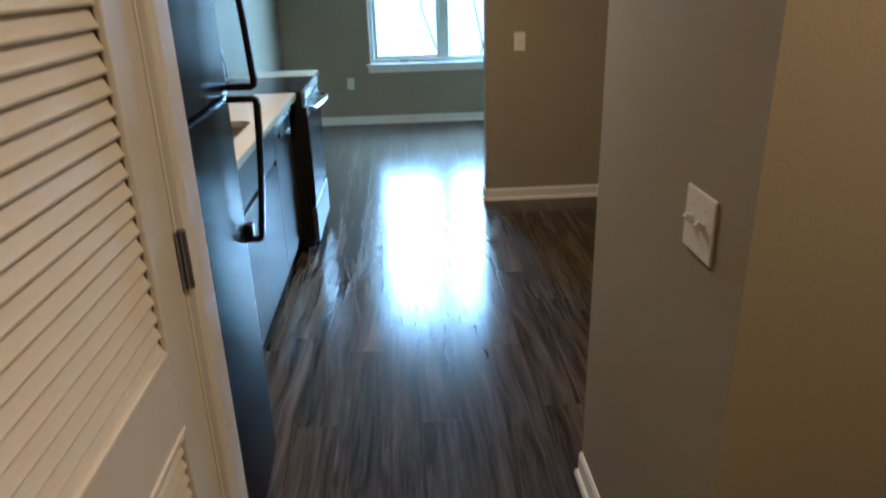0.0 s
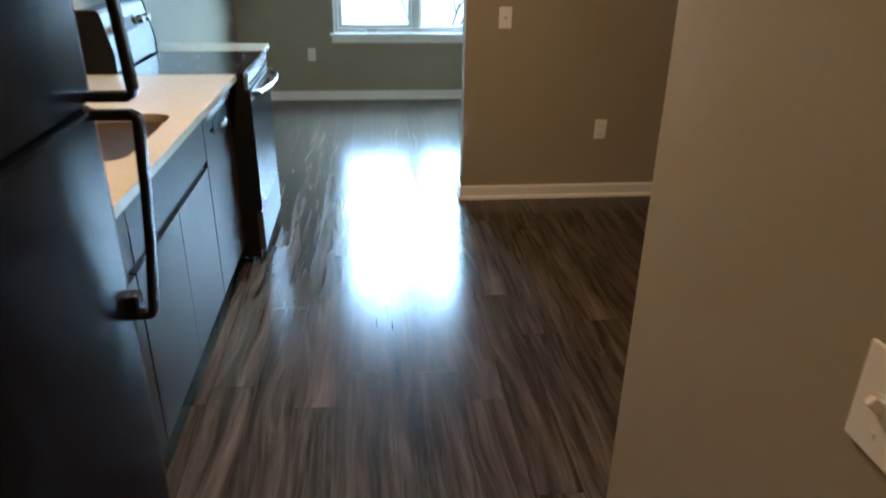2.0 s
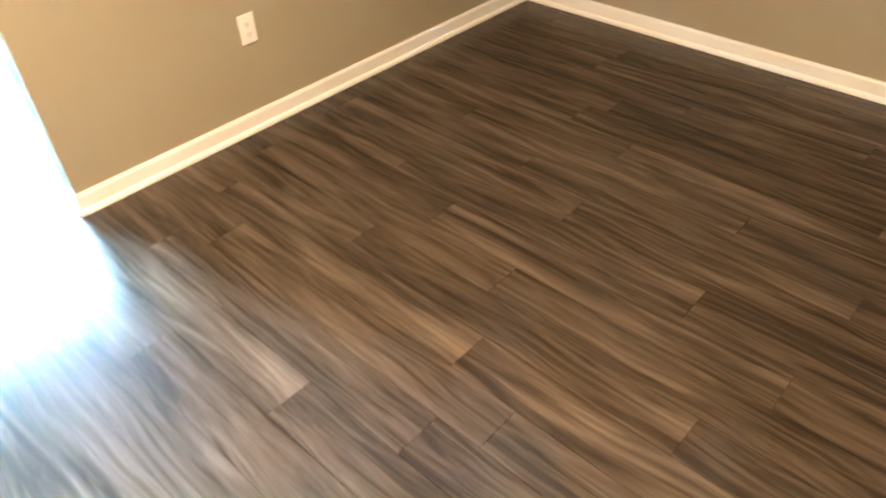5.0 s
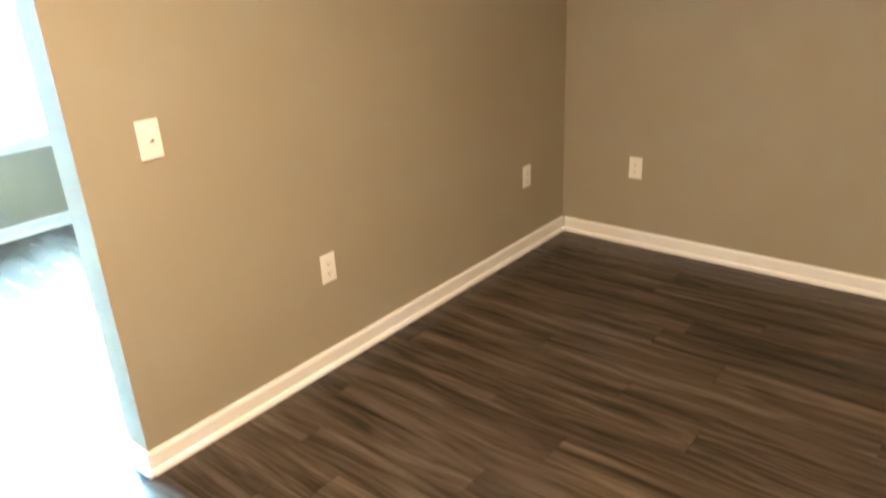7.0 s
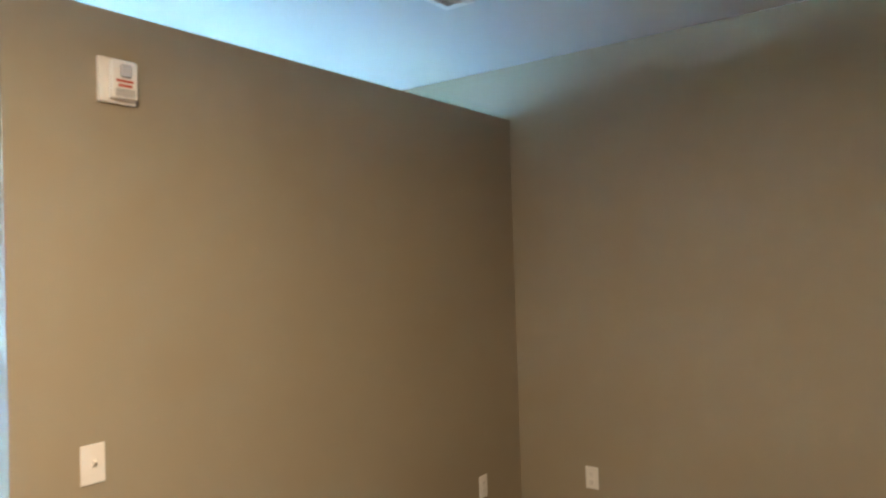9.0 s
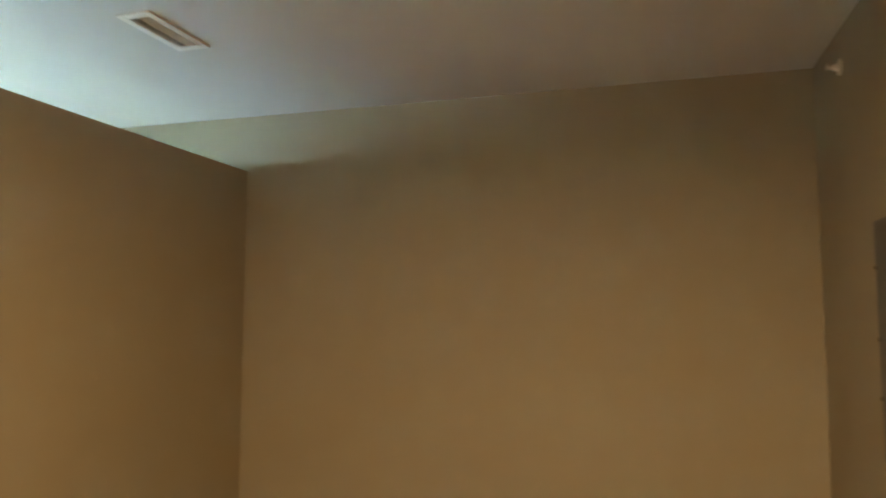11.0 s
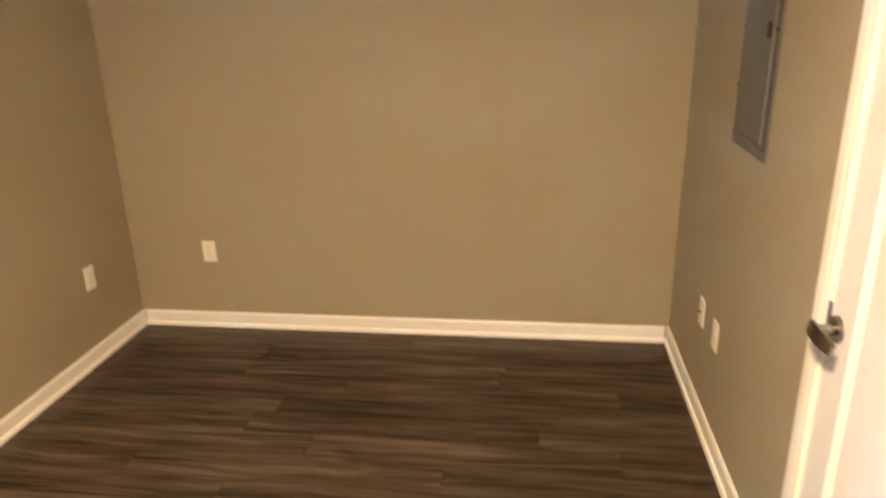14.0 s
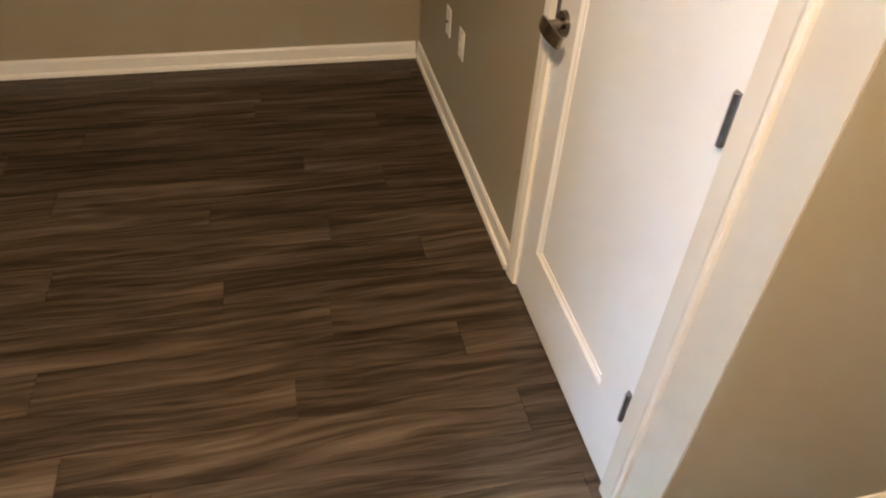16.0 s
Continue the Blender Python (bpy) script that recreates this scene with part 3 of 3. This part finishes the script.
bm = box(LX - 0.119, LX + 0.001, LY1 + 0.003, LY1 + 0.0115, 0.001, DZ + 0.011)
box(LX - 0.119, LX + 0.001, LY0 - 0.0115, LY0 - 0.003, 0.001, DZ + 0.011, bm=bm)
box(LX - 0.119, LX + 0.001, LY0 - 0.003, LY1 + 0.003, DZ + 0.003, DZ + 0.011, bm=bm)
structure("trim_closet_jamb", bm, TRIM, "cream painted closet jamb", "trim")


# ---- kitchen: local x runs along the wall (world +y), local -y is the front (world +x) ----
def kitchen(name, x_front, y0, label, category):
    return thing(name, place(x_front, y0, 0, 90), label, category)


FW, FD = 0.592, 0.68
fr = kitchen("refrigerator", -0.610, 2.284, "black top-freezer refrigerator with curved black handles", "refrigerator")
part("cabinet_body", box(0.006, FW - 0.006, 0.072, FD, 0.03, 1.67, 0.006), BLACK, fr)
part("toe_grille", box(0.012, FW - 0.012, 0.045, 0.071, 0.018, 0.085, 0.003), MATTEBLACK, fr)
for x in (0.05, FW - 0.05):
    part("foot", rod((x, 0.10, 0.001), (x, 0.10, 0.03), 0.018, seg=14), MATTEBLACK, fr)


def curved_door(z0, z1):
    bm = bmesh.new()
    n = 14
    front, back = [], []
    for i in range(n + 1):
        k = i / n
        bulge = 0.012 * (1 - (2 * k - 1) ** 2)
        edge = 0.010 if i in (0, n) else 0.0
        for lst, y in ((front, 0.010 - bulge + edge), (back, 0.066)):
            lst.append((FW * k, y))
    ring = front + back[::-1]
    lo = [bm.verts.new((x, y, z0)) for x, y in ring]
    hi = [bm.verts.new((x, y, z1)) for x, y in ring]
    m = len(ring)
    for i in range(m):
        bm.faces.new((lo[i], lo[(i + 1) % m], hi[(i + 1) % m], hi[i]))
    bm.faces.new(lo[::-1])
    bm.faces.new(hi)
    bmesh.ops.recalc_face_normals(bm, faces=bm.faces)
    rim = [e for e in bm.edges if abs(e.verts[0].co.z - e.verts[1].co.z) < 1e-5]
    bmesh.ops.bevel(bm, geom=rim, offset=0.006, segments=3, affect="EDGES")
    return bm


SPLIT = 1.177
d_low = part("fridge_door", curved_door(0.095, SPLIT - 0.006), BLACK, fr)
d_top = part("freezer_door", curved_door(SPLIT + 0.006, 1.67), BLACK, fr)
part("door_gasket", box(0.02, FW - 0.02, 0.030, 0.070, SPLIT - 0.0055, SPLIT + 0.0055), MATTEBLACK, fr)


def fridge_handle(z_root, z_tip, parent):
    up = 1 if z_tip > z_root else -1
    x = FW - 0.050
    pts = [(x, 0.006, z_root), (x, -0.057, z_root), (x, -0.064, z_root + up * 0.004), (x, -0.066, z_root + up * 0.012)]
    L = abs(z_tip - z_root)
    for i in range(1, 12):
        k = i / 12
        pts.append((x, -0.066 - 0.004 * math.sin(math.pi * k) + 0.029 * k, z_root + up * (0.012 + (L - 0.024) * k)))
    pts += [(x, -0.037, z_tip - up * 0.010), (x, -0.034, z_tip - up * 0.003), (x, -0.028, z_tip), (x, 0.006, z_tip)]
    part("handle", sweep(pts, 0.012, 0.008, (1, 0, 0), 0.45), BLACKGLOSS, parent, "glossy black curved handle")
    part("handle_mount", box(x - 0.016, x + 0.016, -0.016, 0.006, min(z_tip, z_tip - up * 0.045), max(z_tip, z_tip - up * 0.045), 0.004), BLACKGLOSS, parent)


fridge_handle(SPLIT + 0.018, SPLIT + 0.404, d_top)
fridge_handle(SPLIT - 0.0125, SPLIT - 0.388, d_low)

CF, CH, CTOP = -0.765, 0.862, 0.892


def base_cabinet(y0, y1, doors, label):
    w = y1 - y0
    c = kitchen("base_cabinet", CF, y0, label, "cabinet")
    tagged(c, group="kitchen base cabinets")
    part("carcass", box(0.002, w - 0.002, 0.022, 0.565, 0.105, CH), CABINET, c)
    part("toe_kick", box(0.002, w - 0.002, 0.075, 0.090, 0.001, 0.104), MATTEBLACK, c)
    part("drawer_front", box(0.003, w - 0.003, 0.0, 0.020, 0.674, CH - 0.006, 0.0015), CABINET, c)
    part("finger_pull", box(0.003, w - 0.003, 0.014, 0.0215, 0.640, 0.680, 0.001), MATTEBLACK, c, "black recessed finger pull channel")
    edges = [0.003 + (w - 0.006) * i / doors for i in range(doors + 1)]
    for a, b in zip(edges, edges[1:]):
        part("cabinet_door", box(a + 0.001, b - 0.001, 0.0, 0.020, 0.112, 0.647, 0.0015), CABINET, c)
    return c


base_cabinet(2.884, 3.288, 1, "dark espresso flat-front base cabinet beside the refrigerator")
base_cabinet(3.290, 4.166, 2, "dark espresso flat-front sink base cabinet with two doors")

dwm = kitchen("dishwasher", CF, 4.168, "dark built-in slim dishwasher with a silver control strip", "dishwasher")
DW = 0.513
part("tub_body", box(0.004, DW - 0.004, 0.030, 0.56, 0.105, 0.858), MATTEBLACK, dwm)
part("toe_kick", box(0.004, DW - 0.004, 0.070, 0.085, 0.001, 0.100), MATTEBLACK, dwm)
part("door_panel", box(0.001, DW - 0.002, 0.0, 0.028, 0.112, 0.852, 0.003), CABINET, dwm)
strip = part("control_panel", sweep([(0.06, -0.004, 0.822), (DW / 2, -0.007, 0.822), (DW - 0.02, -0.004, 0.822)], 0.014, 0.006, (0, 0.25, 1), 0.4), STEEL, dwm, "brushed silver control strip")
part("pull_recess", box(0.15, DW - 0.10, -0.0025, 0.0015, 0.728, 0.782, 0.004), SLOT, strip, "dark latch recess")
part("latch_handle", sweep([(DW / 2 - 0.02 + 0.105 * k / 6, -0.010 - 0.012 * math.sin(math.pi * k / 6), 0.742) for k in range(7)], 0.013, 0.006, (0, 0, 1), 0.5), STEEL, strip, "silver latch handle")
for i in range(3):
    part("button", box(0.10 + i * 0.020, 0.113 + i * 0.020, -0.0032, 0.0005, 0.748, 0.762, 0.001), BLACKGLOSS, strip)
part("badge", box(DW - 0.055, DW - 0.045, -0.0012, 0.0005, 0.20, 0.235, 0.0004), BLACKGLOSS, dwm)

# worktop with a cut-out for the sink
SY0, SY1, SX0, SX1 = 3.46, 3.985, -1.235, -0.808
CY0, CY1, CX0, CX1 = 2.884, 4.683, XW + 0.002, -0.724
top = bmesh.new()
R_CUT = 0.062
hole = []
for cx, cy, a0 in ((SX1 - R_CUT, SY1 - R_CUT, 0), (SX0 + R_CUT, SY1 - R_CUT, 90), (SX0 + R_CUT, SY0 + R_CUT, 180), (SX1 - R_CUT, SY0 + R_CUT, 270)):
    for i in range(7):
        a = radians(a0 + 15 * i)
        hole.append((cx + R_CUT * math.cos(a), cy + R_CUT * math.sin(a)))
rim = [(CX0, CY0), (CX1, CY0), (CX1, CY1), (CX0, CY1)]
sheets = []
for z in (CH, CTOP):
    rings = [[top.verts.new((x, y, z)) for x, y in loop] for loop in (rim, hole)]
    edges = [top.edges.new((r[k], r[(k + 1) % len(r)])) for r in rings for k in range(len(r))]
    bmesh.ops.triangle_fill(top, use_beauty=True, use_dissolve=False, edges=edges)
    sheets.append(rings)
for a, b in zip(*sheets):
    for k in range(len(a)):
        top.faces.new((a[k], a[(k + 1) % len(a)], b[(k + 1) % len(a)], b[k]))
bmesh.ops.recalc_face_normals(top, faces=top.faces)
bmesh.ops.bevel(top, geom=[e for e in top.edges if len(e.link_faces) == 2 and abs(e.link_faces[0].normal.z) + abs(e.link_faces[1].normal.z) > 0.9
                           and abs(e.link_faces[0].normal.dot(e.link_faces[1].normal)) < 0.1], offset=0.003, segments=2, affect="EDGES", profile=0.6)
ob = tagged(finish(new("countertop", mesh(top, "countertop")), COUNTER), "cream quartz countertop with a sink cut-out", "countertop")

base_cabinet(5.306, 5.562, 1, "narrow dark espresso base cabinet past the range")
tagged(finish(new("countertop", mesh(box(CX0, -0.700, 5.304, 5.575, CH, CTOP, 0.003), "countertop")), COUNTER), "short cream quartz countertop past the range", "countertop")

sink = thing("kitchen_sink", pose(0, 0, CH), "undermount stainless single-bowl kitchen sink", "sink")


def ring_plate(x0, x1, y0, y1, w):
    """A thin flat frame just under the worktop."""
    bm = box(x0, x0 + w, y0, y1, -0.004, -0.0005)
    box(x1 - w, x1, y0, y1, -0.004, -0.0005, bm=bm)
    box(x0 + w, x1 - w, y0, y0 + w, -0.004, -0.0005, bm=bm)
    box(x0 + w, x1 - w, y1 - w, y1, -0.004, -0.0005, bm=bm)
    return bm


def bowl(x0, x1, y0, y1, depth):
    bm = bmesh.new()
    bmesh.ops.create_cube(bm, size=1.0)
    for v in bm.verts:
        s = 1.0 if v.co.z > 0 else 0.92
        v.co = Vector(((x0 + x1) / 2 + v.co.x * (x1 - x0) * s, (y0 + y1) / 2 + v.co.y * (y1 - y0) * s, -depth / 2 + v.co.z * depth))
    up = max(bm.faces, key=lambda f: f.calc_center_median().z)
    bmesh.ops.delete(bm, geom=[up], context="FACES")
    vert = [e for e in bm.edges if not e.is_boundary]
    bmesh.ops.bevel(bm, geom=vert, offset=0.045, segments=5, affect="EDGES", profile=0.5)
    bmesh.ops.solidify(bm, geom=bm.faces[:], thickness=0.002)
    return bm


bo = part("bowl", bowl(SX0 - 0.006, SX1 + 0.006, SY0 - 0.006, SY1 + 0.006, 0.19), SINKSTEEL, sink, smooth=True)
part("drain", rod((SX0 + 0.2, (SY0 + SY1) / 2, -0.187), (SX0 + 0.2, (SY0 + SY1) / 2, -0.183), 0.042, seg=24), CHROME, bo)
part("flange", ring_plate(SX0 - 0.022, SX1 + 0.022, SY0 - 0.022, SY1 + 0.022, 0.024), CHROME, sink, "bright steel mounting flange")

# range
rg = kitchen("range", -0.700, 4.690, "stainless and black electric range with a glass cooktop", "range")
RW = 0.612
for x in (0, RW - 0.014):
    part("side_panel", box(x, x + 0.014, 0.0, 0.62, 0.035, 0.879, 0.002), MATTEBLACK, rg, "matte black side panel")
part("oven_body", box(0.0145, RW - 0.0145, 0.02, 0.62, 0.05, 0.875), MATTEBLACK, rg)
for x in (0.05, RW - 0.05):
    part("foot", rod((x, 0.06, 0.001), (x, 0.06, 0.05), 0.016, seg=12), MATTEBLACK, rg)
od = part("oven_door", box(0.004, RW - 0.004, -0.022, 0.018, 0.268, 0.812, 0.005), MATTEBLACK, rg)
part("oven_window", box(0.008, RW - 0.008, -0.0255, -0.0215, 0.272, 0.765, 0.0015), OVENGLASS, od, "full-width black oven glass")
part("door_top_band", box(0.008, RW - 0.008, -0.027, -0.0225, 0.768, 0.81, 0.002), STEEL, od)
bar = sweep([(0.03 + (RW - 0.06) * i / 16, -0.060 - 0.030 * math.sin(math.pi * i / 16), 0.800) for i in range(17)], 0.013, 0.011, (0, 0, 1), 0.5)
part("oven_handle", bar, CHROME, od, "bowed chrome oven handle")
for x in (0.042, RW - 0.042):
    part("handle_post", box(x - 0.013, x + 0.013, -0.064, -0.024, 0.787, 0.813, 0.004), CHROME, od)
part("storage_drawer", box(0.012, RW - 0.004, -0.026, 0.018, 0.065, 0.260, 0.005), DRAWERSTEEL, rg, "brushed steel storage drawer")
part("front_vent_trim", box(0.004, RW - 0.004, -0.020, 0.019, 0.818, 0.872, 0.006), STEEL, rg)
for i in range(8):
    part("vent_slot", box(0.06 + i * 0.062, 0.108 + i * 0.062, -0.0212, -0.0195, 0.832, 0.846), SLOT, rg)
ck = part("cooktop", box(0.003, RW - 0.003, -0.002, 0.490, 0.8795, 0.892, 0.002), COOKTOP, rg, "black ceramic glass cooktop")
part("cooktop_rim", box(0.002, RW - 0.002, -0.022, -0.0025, 0.8735, 0.893, 0.004), STEEL, rg, "steel front edge of the cooktop")
for cx, cy, r in ((0.17, 0.13, 0.09), (0.44, 0.13, 0.07), (0.17, 0.36, 0.07), (0.44, 0.36, 0.09)):
    bm = bmesh.new()
    bmesh.ops.create_circle(bm, segments=40, radius=r)
    inner = bmesh.ops.create_circle(bm, segments=40, radius=r - 0.003)["verts"]
    bmesh.ops.bridge_loops(bm, edges=bm.edges[:])
    bmesh.ops.translate(bm, verts=bm.verts, vec=(cx, cy, 0.8923))
    part("burner_ring", bm, GREYINK, ck)
bg = part("backguard", prism([(0, 0.880), (0.130, 0.896), (0.130, 0.965), (0.098, 1.125), (0.086, 1.14), (0, 1.14)], RW - 0.024, pose(0.012, 0.640, 0)), DRAWERSTEEL, rg, "brushed steel backguard with control knobs")
for x in (0, RW - 0.0115):
    part("end_cap", prism([(0, 0.880), (0.133, 0.893), (0.133, 0.966), (0.101, 1.127), (0.088, 1.143), (0, 1.143)], 0.0115, pose(x, 0.640, 0)), MATTEBLACK, bg, "black end cap")
tilt = math.degrees(math.atan2(0.032, 0.16))
for x in (0.07, 0.16, RW - 0.16, RW - 0.07):
    kn = part("knob", rod((0, -0.026, 0), (0, 0.0, 0), 0.017, 0.021, 22), CHROME, bg)
    kn.matrix_basis = pose(x, 0.526, 1.06, -tilt)
    part("pointer", box(-0.002, 0.002, -0.0275, -0.0255, -0.002, 0.015), BLACKGLOSS, kn)
dsp = part("clock_panel", box(-0.10, 0.10, -0.002, 0.0005, -0.03, 0.03, 0.0008), COOKTOP, bg)
dsp.matrix_basis = pose(RW / 2, 0.5285, 1.06, -tilt)

# microwave over the range
mw = kitchen("microwave", -0.945, 4.690, "stainless over-the-range microwave with a dark handle", "microwave")
part("case", box(0, RW, 0.03, 0.398, 1.375, 1.78, 0.003), MATTEBLACK, mw, "black painted case")
md = part("microwave_door", box(0.002, RW * 0.76, -0.012, 0.029, 1.385, 1.775, 0.006), STEEL, mw)
part("door_window", box(0.06, RW * 0.66, -0.0145, -0.0115, 1.45, 1.72, 0.001), OVENGLASS, md)
part("control_panel", box(RW * 0.765, RW - 0.002, -0.012, 0.029, 1.385, 1.775, 0.006), OVENGLASS, mw)
pts = [(RW * 0.72, -0.010, 1.42), (RW * 0.72, -0.045, 1.425)] + [(RW * 0.72, -0.050 - 0.012 * math.sin(math.pi * i / 8), 1.44 + 0.28 * i / 8) for i in range(9)] + [(RW * 0.72, -0.045, 1.735), (RW * 0.72, -0.010, 1.74)]
part("handle", sweep(pts, 0.010, 0.008, (1, 0, 0), 0.45), BLACKGLOSS, md)
part("vent_grille", box(0.02, RW - 0.02, 0.02, 0.10, 1.358, 1.3745, 0.002), MATTEBLACK, mw)
part("task_light", box(0.24, 0.38, 0.20, 0.28, 1.368, 1.3745, 0.002), LENS, mw)


# ---- ceiling lights ----
for x, y, lab in ((-0.42, 3.78, "flush round ceiling light over the kitchen walkway"), (0.85, 1.35, "flush round ceiling light over the entry")):
    cl = thing("ceiling_light", pose(x, y, CEIL), lab, "ceiling light", "ceiling lights")
    part("rim", rod((0, 0, -0.030), (0, 0, -0.0005), 0.165, 0.17, 40), NICKEL, cl)
    bm = bmesh.new()
    bmesh.ops.create_uvsphere(bm, u_segments=32, v_segments=10, radius=0.155)
    bmesh.ops.bisect_plane(bm, geom=bm.verts[:] + bm.edges[:] + bm.faces[:], plane_co=(0, 0, 0), plane_no=(0, 0, 1), clear_outer=True)
    for v in bm.verts:
        v.co.z *= 0.16
        v.co.z -= 0.0305
    part("diffuser", bm, DOME, cl, "frosted glowing glass diffuser", smooth=True)

# ---- outside ----
structure("ground", box(-60, 60, YN + 0.6, 120, -4.2, -4.0), LAWN, "dull winter lawn far below the window", "ground")
structure("backdrop", box(-4.5, 12, 17.0, 17.05, -4.0, 24.0), HAZE, "bright overcast haze outside the window", "backdrop")


def bare_tree(x, y, z0, h, seed, label):
    rnd = random.Random(seed)
    tree = thing("bare_tree", pose(x, y, z0), label, "tree")
    trunk = bmesh.new()
    limbs = bmesh.new()

    def grow(bm, p, way, length, r, level):
        q = p + way * length
        rod(p, q, r, r * 0.68, 7 if level < 3 else 5, bm=bm, cap=False)
        if level >= 6:
            return
        for i in range(2 if level else 3):
            turn = Euler((rnd.uniform(-0.65, 0.65), rnd.uniform(-0.65, 0.65), rnd.uniform(-1, 1)))
            w = (turn.to_matrix() @ way + Vector((0, 0, 0.12))).normalized()
            grow(limbs, q - way * rnd.uniform(0, 0.12) * length, w, length * rnd.uniform(0.66, 0.86), r * 0.62, level + 1)

    grow(trunk, Vector((0, 0, 0)), Vector((0.02, 0, 1)).normalized(), h * 0.30, h * 0.0045, 0)
    part("trunk", trunk, BARK, tree)
    part("crown", limbs, BARK, tree)


bare_tree(0.9, 15.8, -4.0, 8.5, 5, "leafless grey tree outside the window")

# ---- floor planks ----
PITCH, LEN, X_REF, GAP = 0.1435, 1.19, 0.124, 0.0007
KNOWN = {0: 3.56, -1: 3.735, -2: 4.245, -3: 3.76, -4: 3.56, -5: 4.25, 4: 2.86, 5: 3.468, 6: 2.97, 7: 3.345, 8: 3.667, 9: 3.005, 10: 3.31, 11: 3.72, 13: 3.37}
cut = {}


def plank_mesh(w, ln):
    key = (round(w, 3), round(ln, 3))
    if key not in cut:
        b, d, t, z = 0.0005, 0.00012, -0.0055, 0.0
        vs = [(GAP, GAP, t), (w - GAP, GAP, t), (w - GAP, ln - GAP, t), (GAP, ln - GAP, t),
              (GAP, GAP, z - d), (w - GAP, GAP, z - d), (w - GAP, ln - GAP, z - d), (GAP, ln - GAP, z - d),
              (GAP + b, GAP + b, z), (w - GAP - b, GAP + b, z), (w - GAP - b, ln - GAP - b, z), (GAP + b, ln - GAP - b, z)]
        fs = [(8, 9, 10, 11)]
        for i in range(4):
            j = (i + 1) % 4
            fs += [(i, j, j + 4, i + 4), (i + 4, j + 4, j + 8, i + 8)]
        me = bpy.data.meshes.new("plank")
        me.from_pydata(vs, [], fs)
        me.materials.append(PLANK)
        cut[key] = me
    return cut[key]


rnd = random.Random(11)
k0, k1 = math.floor((XW - X_REF) / PITCH), math.ceil((XE - X_REF) / PITCH)
for k in range(k0, k1):
    xa, xb = max(XW, X_REF + k * PITCH), min(XE, X_REF + (k + 1) * PITCH)
    if xb - xa < 0.01:
        continue
    y = KNOWN.get(k, 3.0 + rnd.random() * LEN)
    while y > -1.0:
        y -= LEN
    while y < YN:
        ya, yb = max(-1.0, y), min(YN, y + LEN)
        if yb - ya > 0.02:
            p = new("plank", plank_mesh(xb - xa, yb - ya))
            p.location = (xa, ya, 0)
            p.parent = floor
        y += LEN
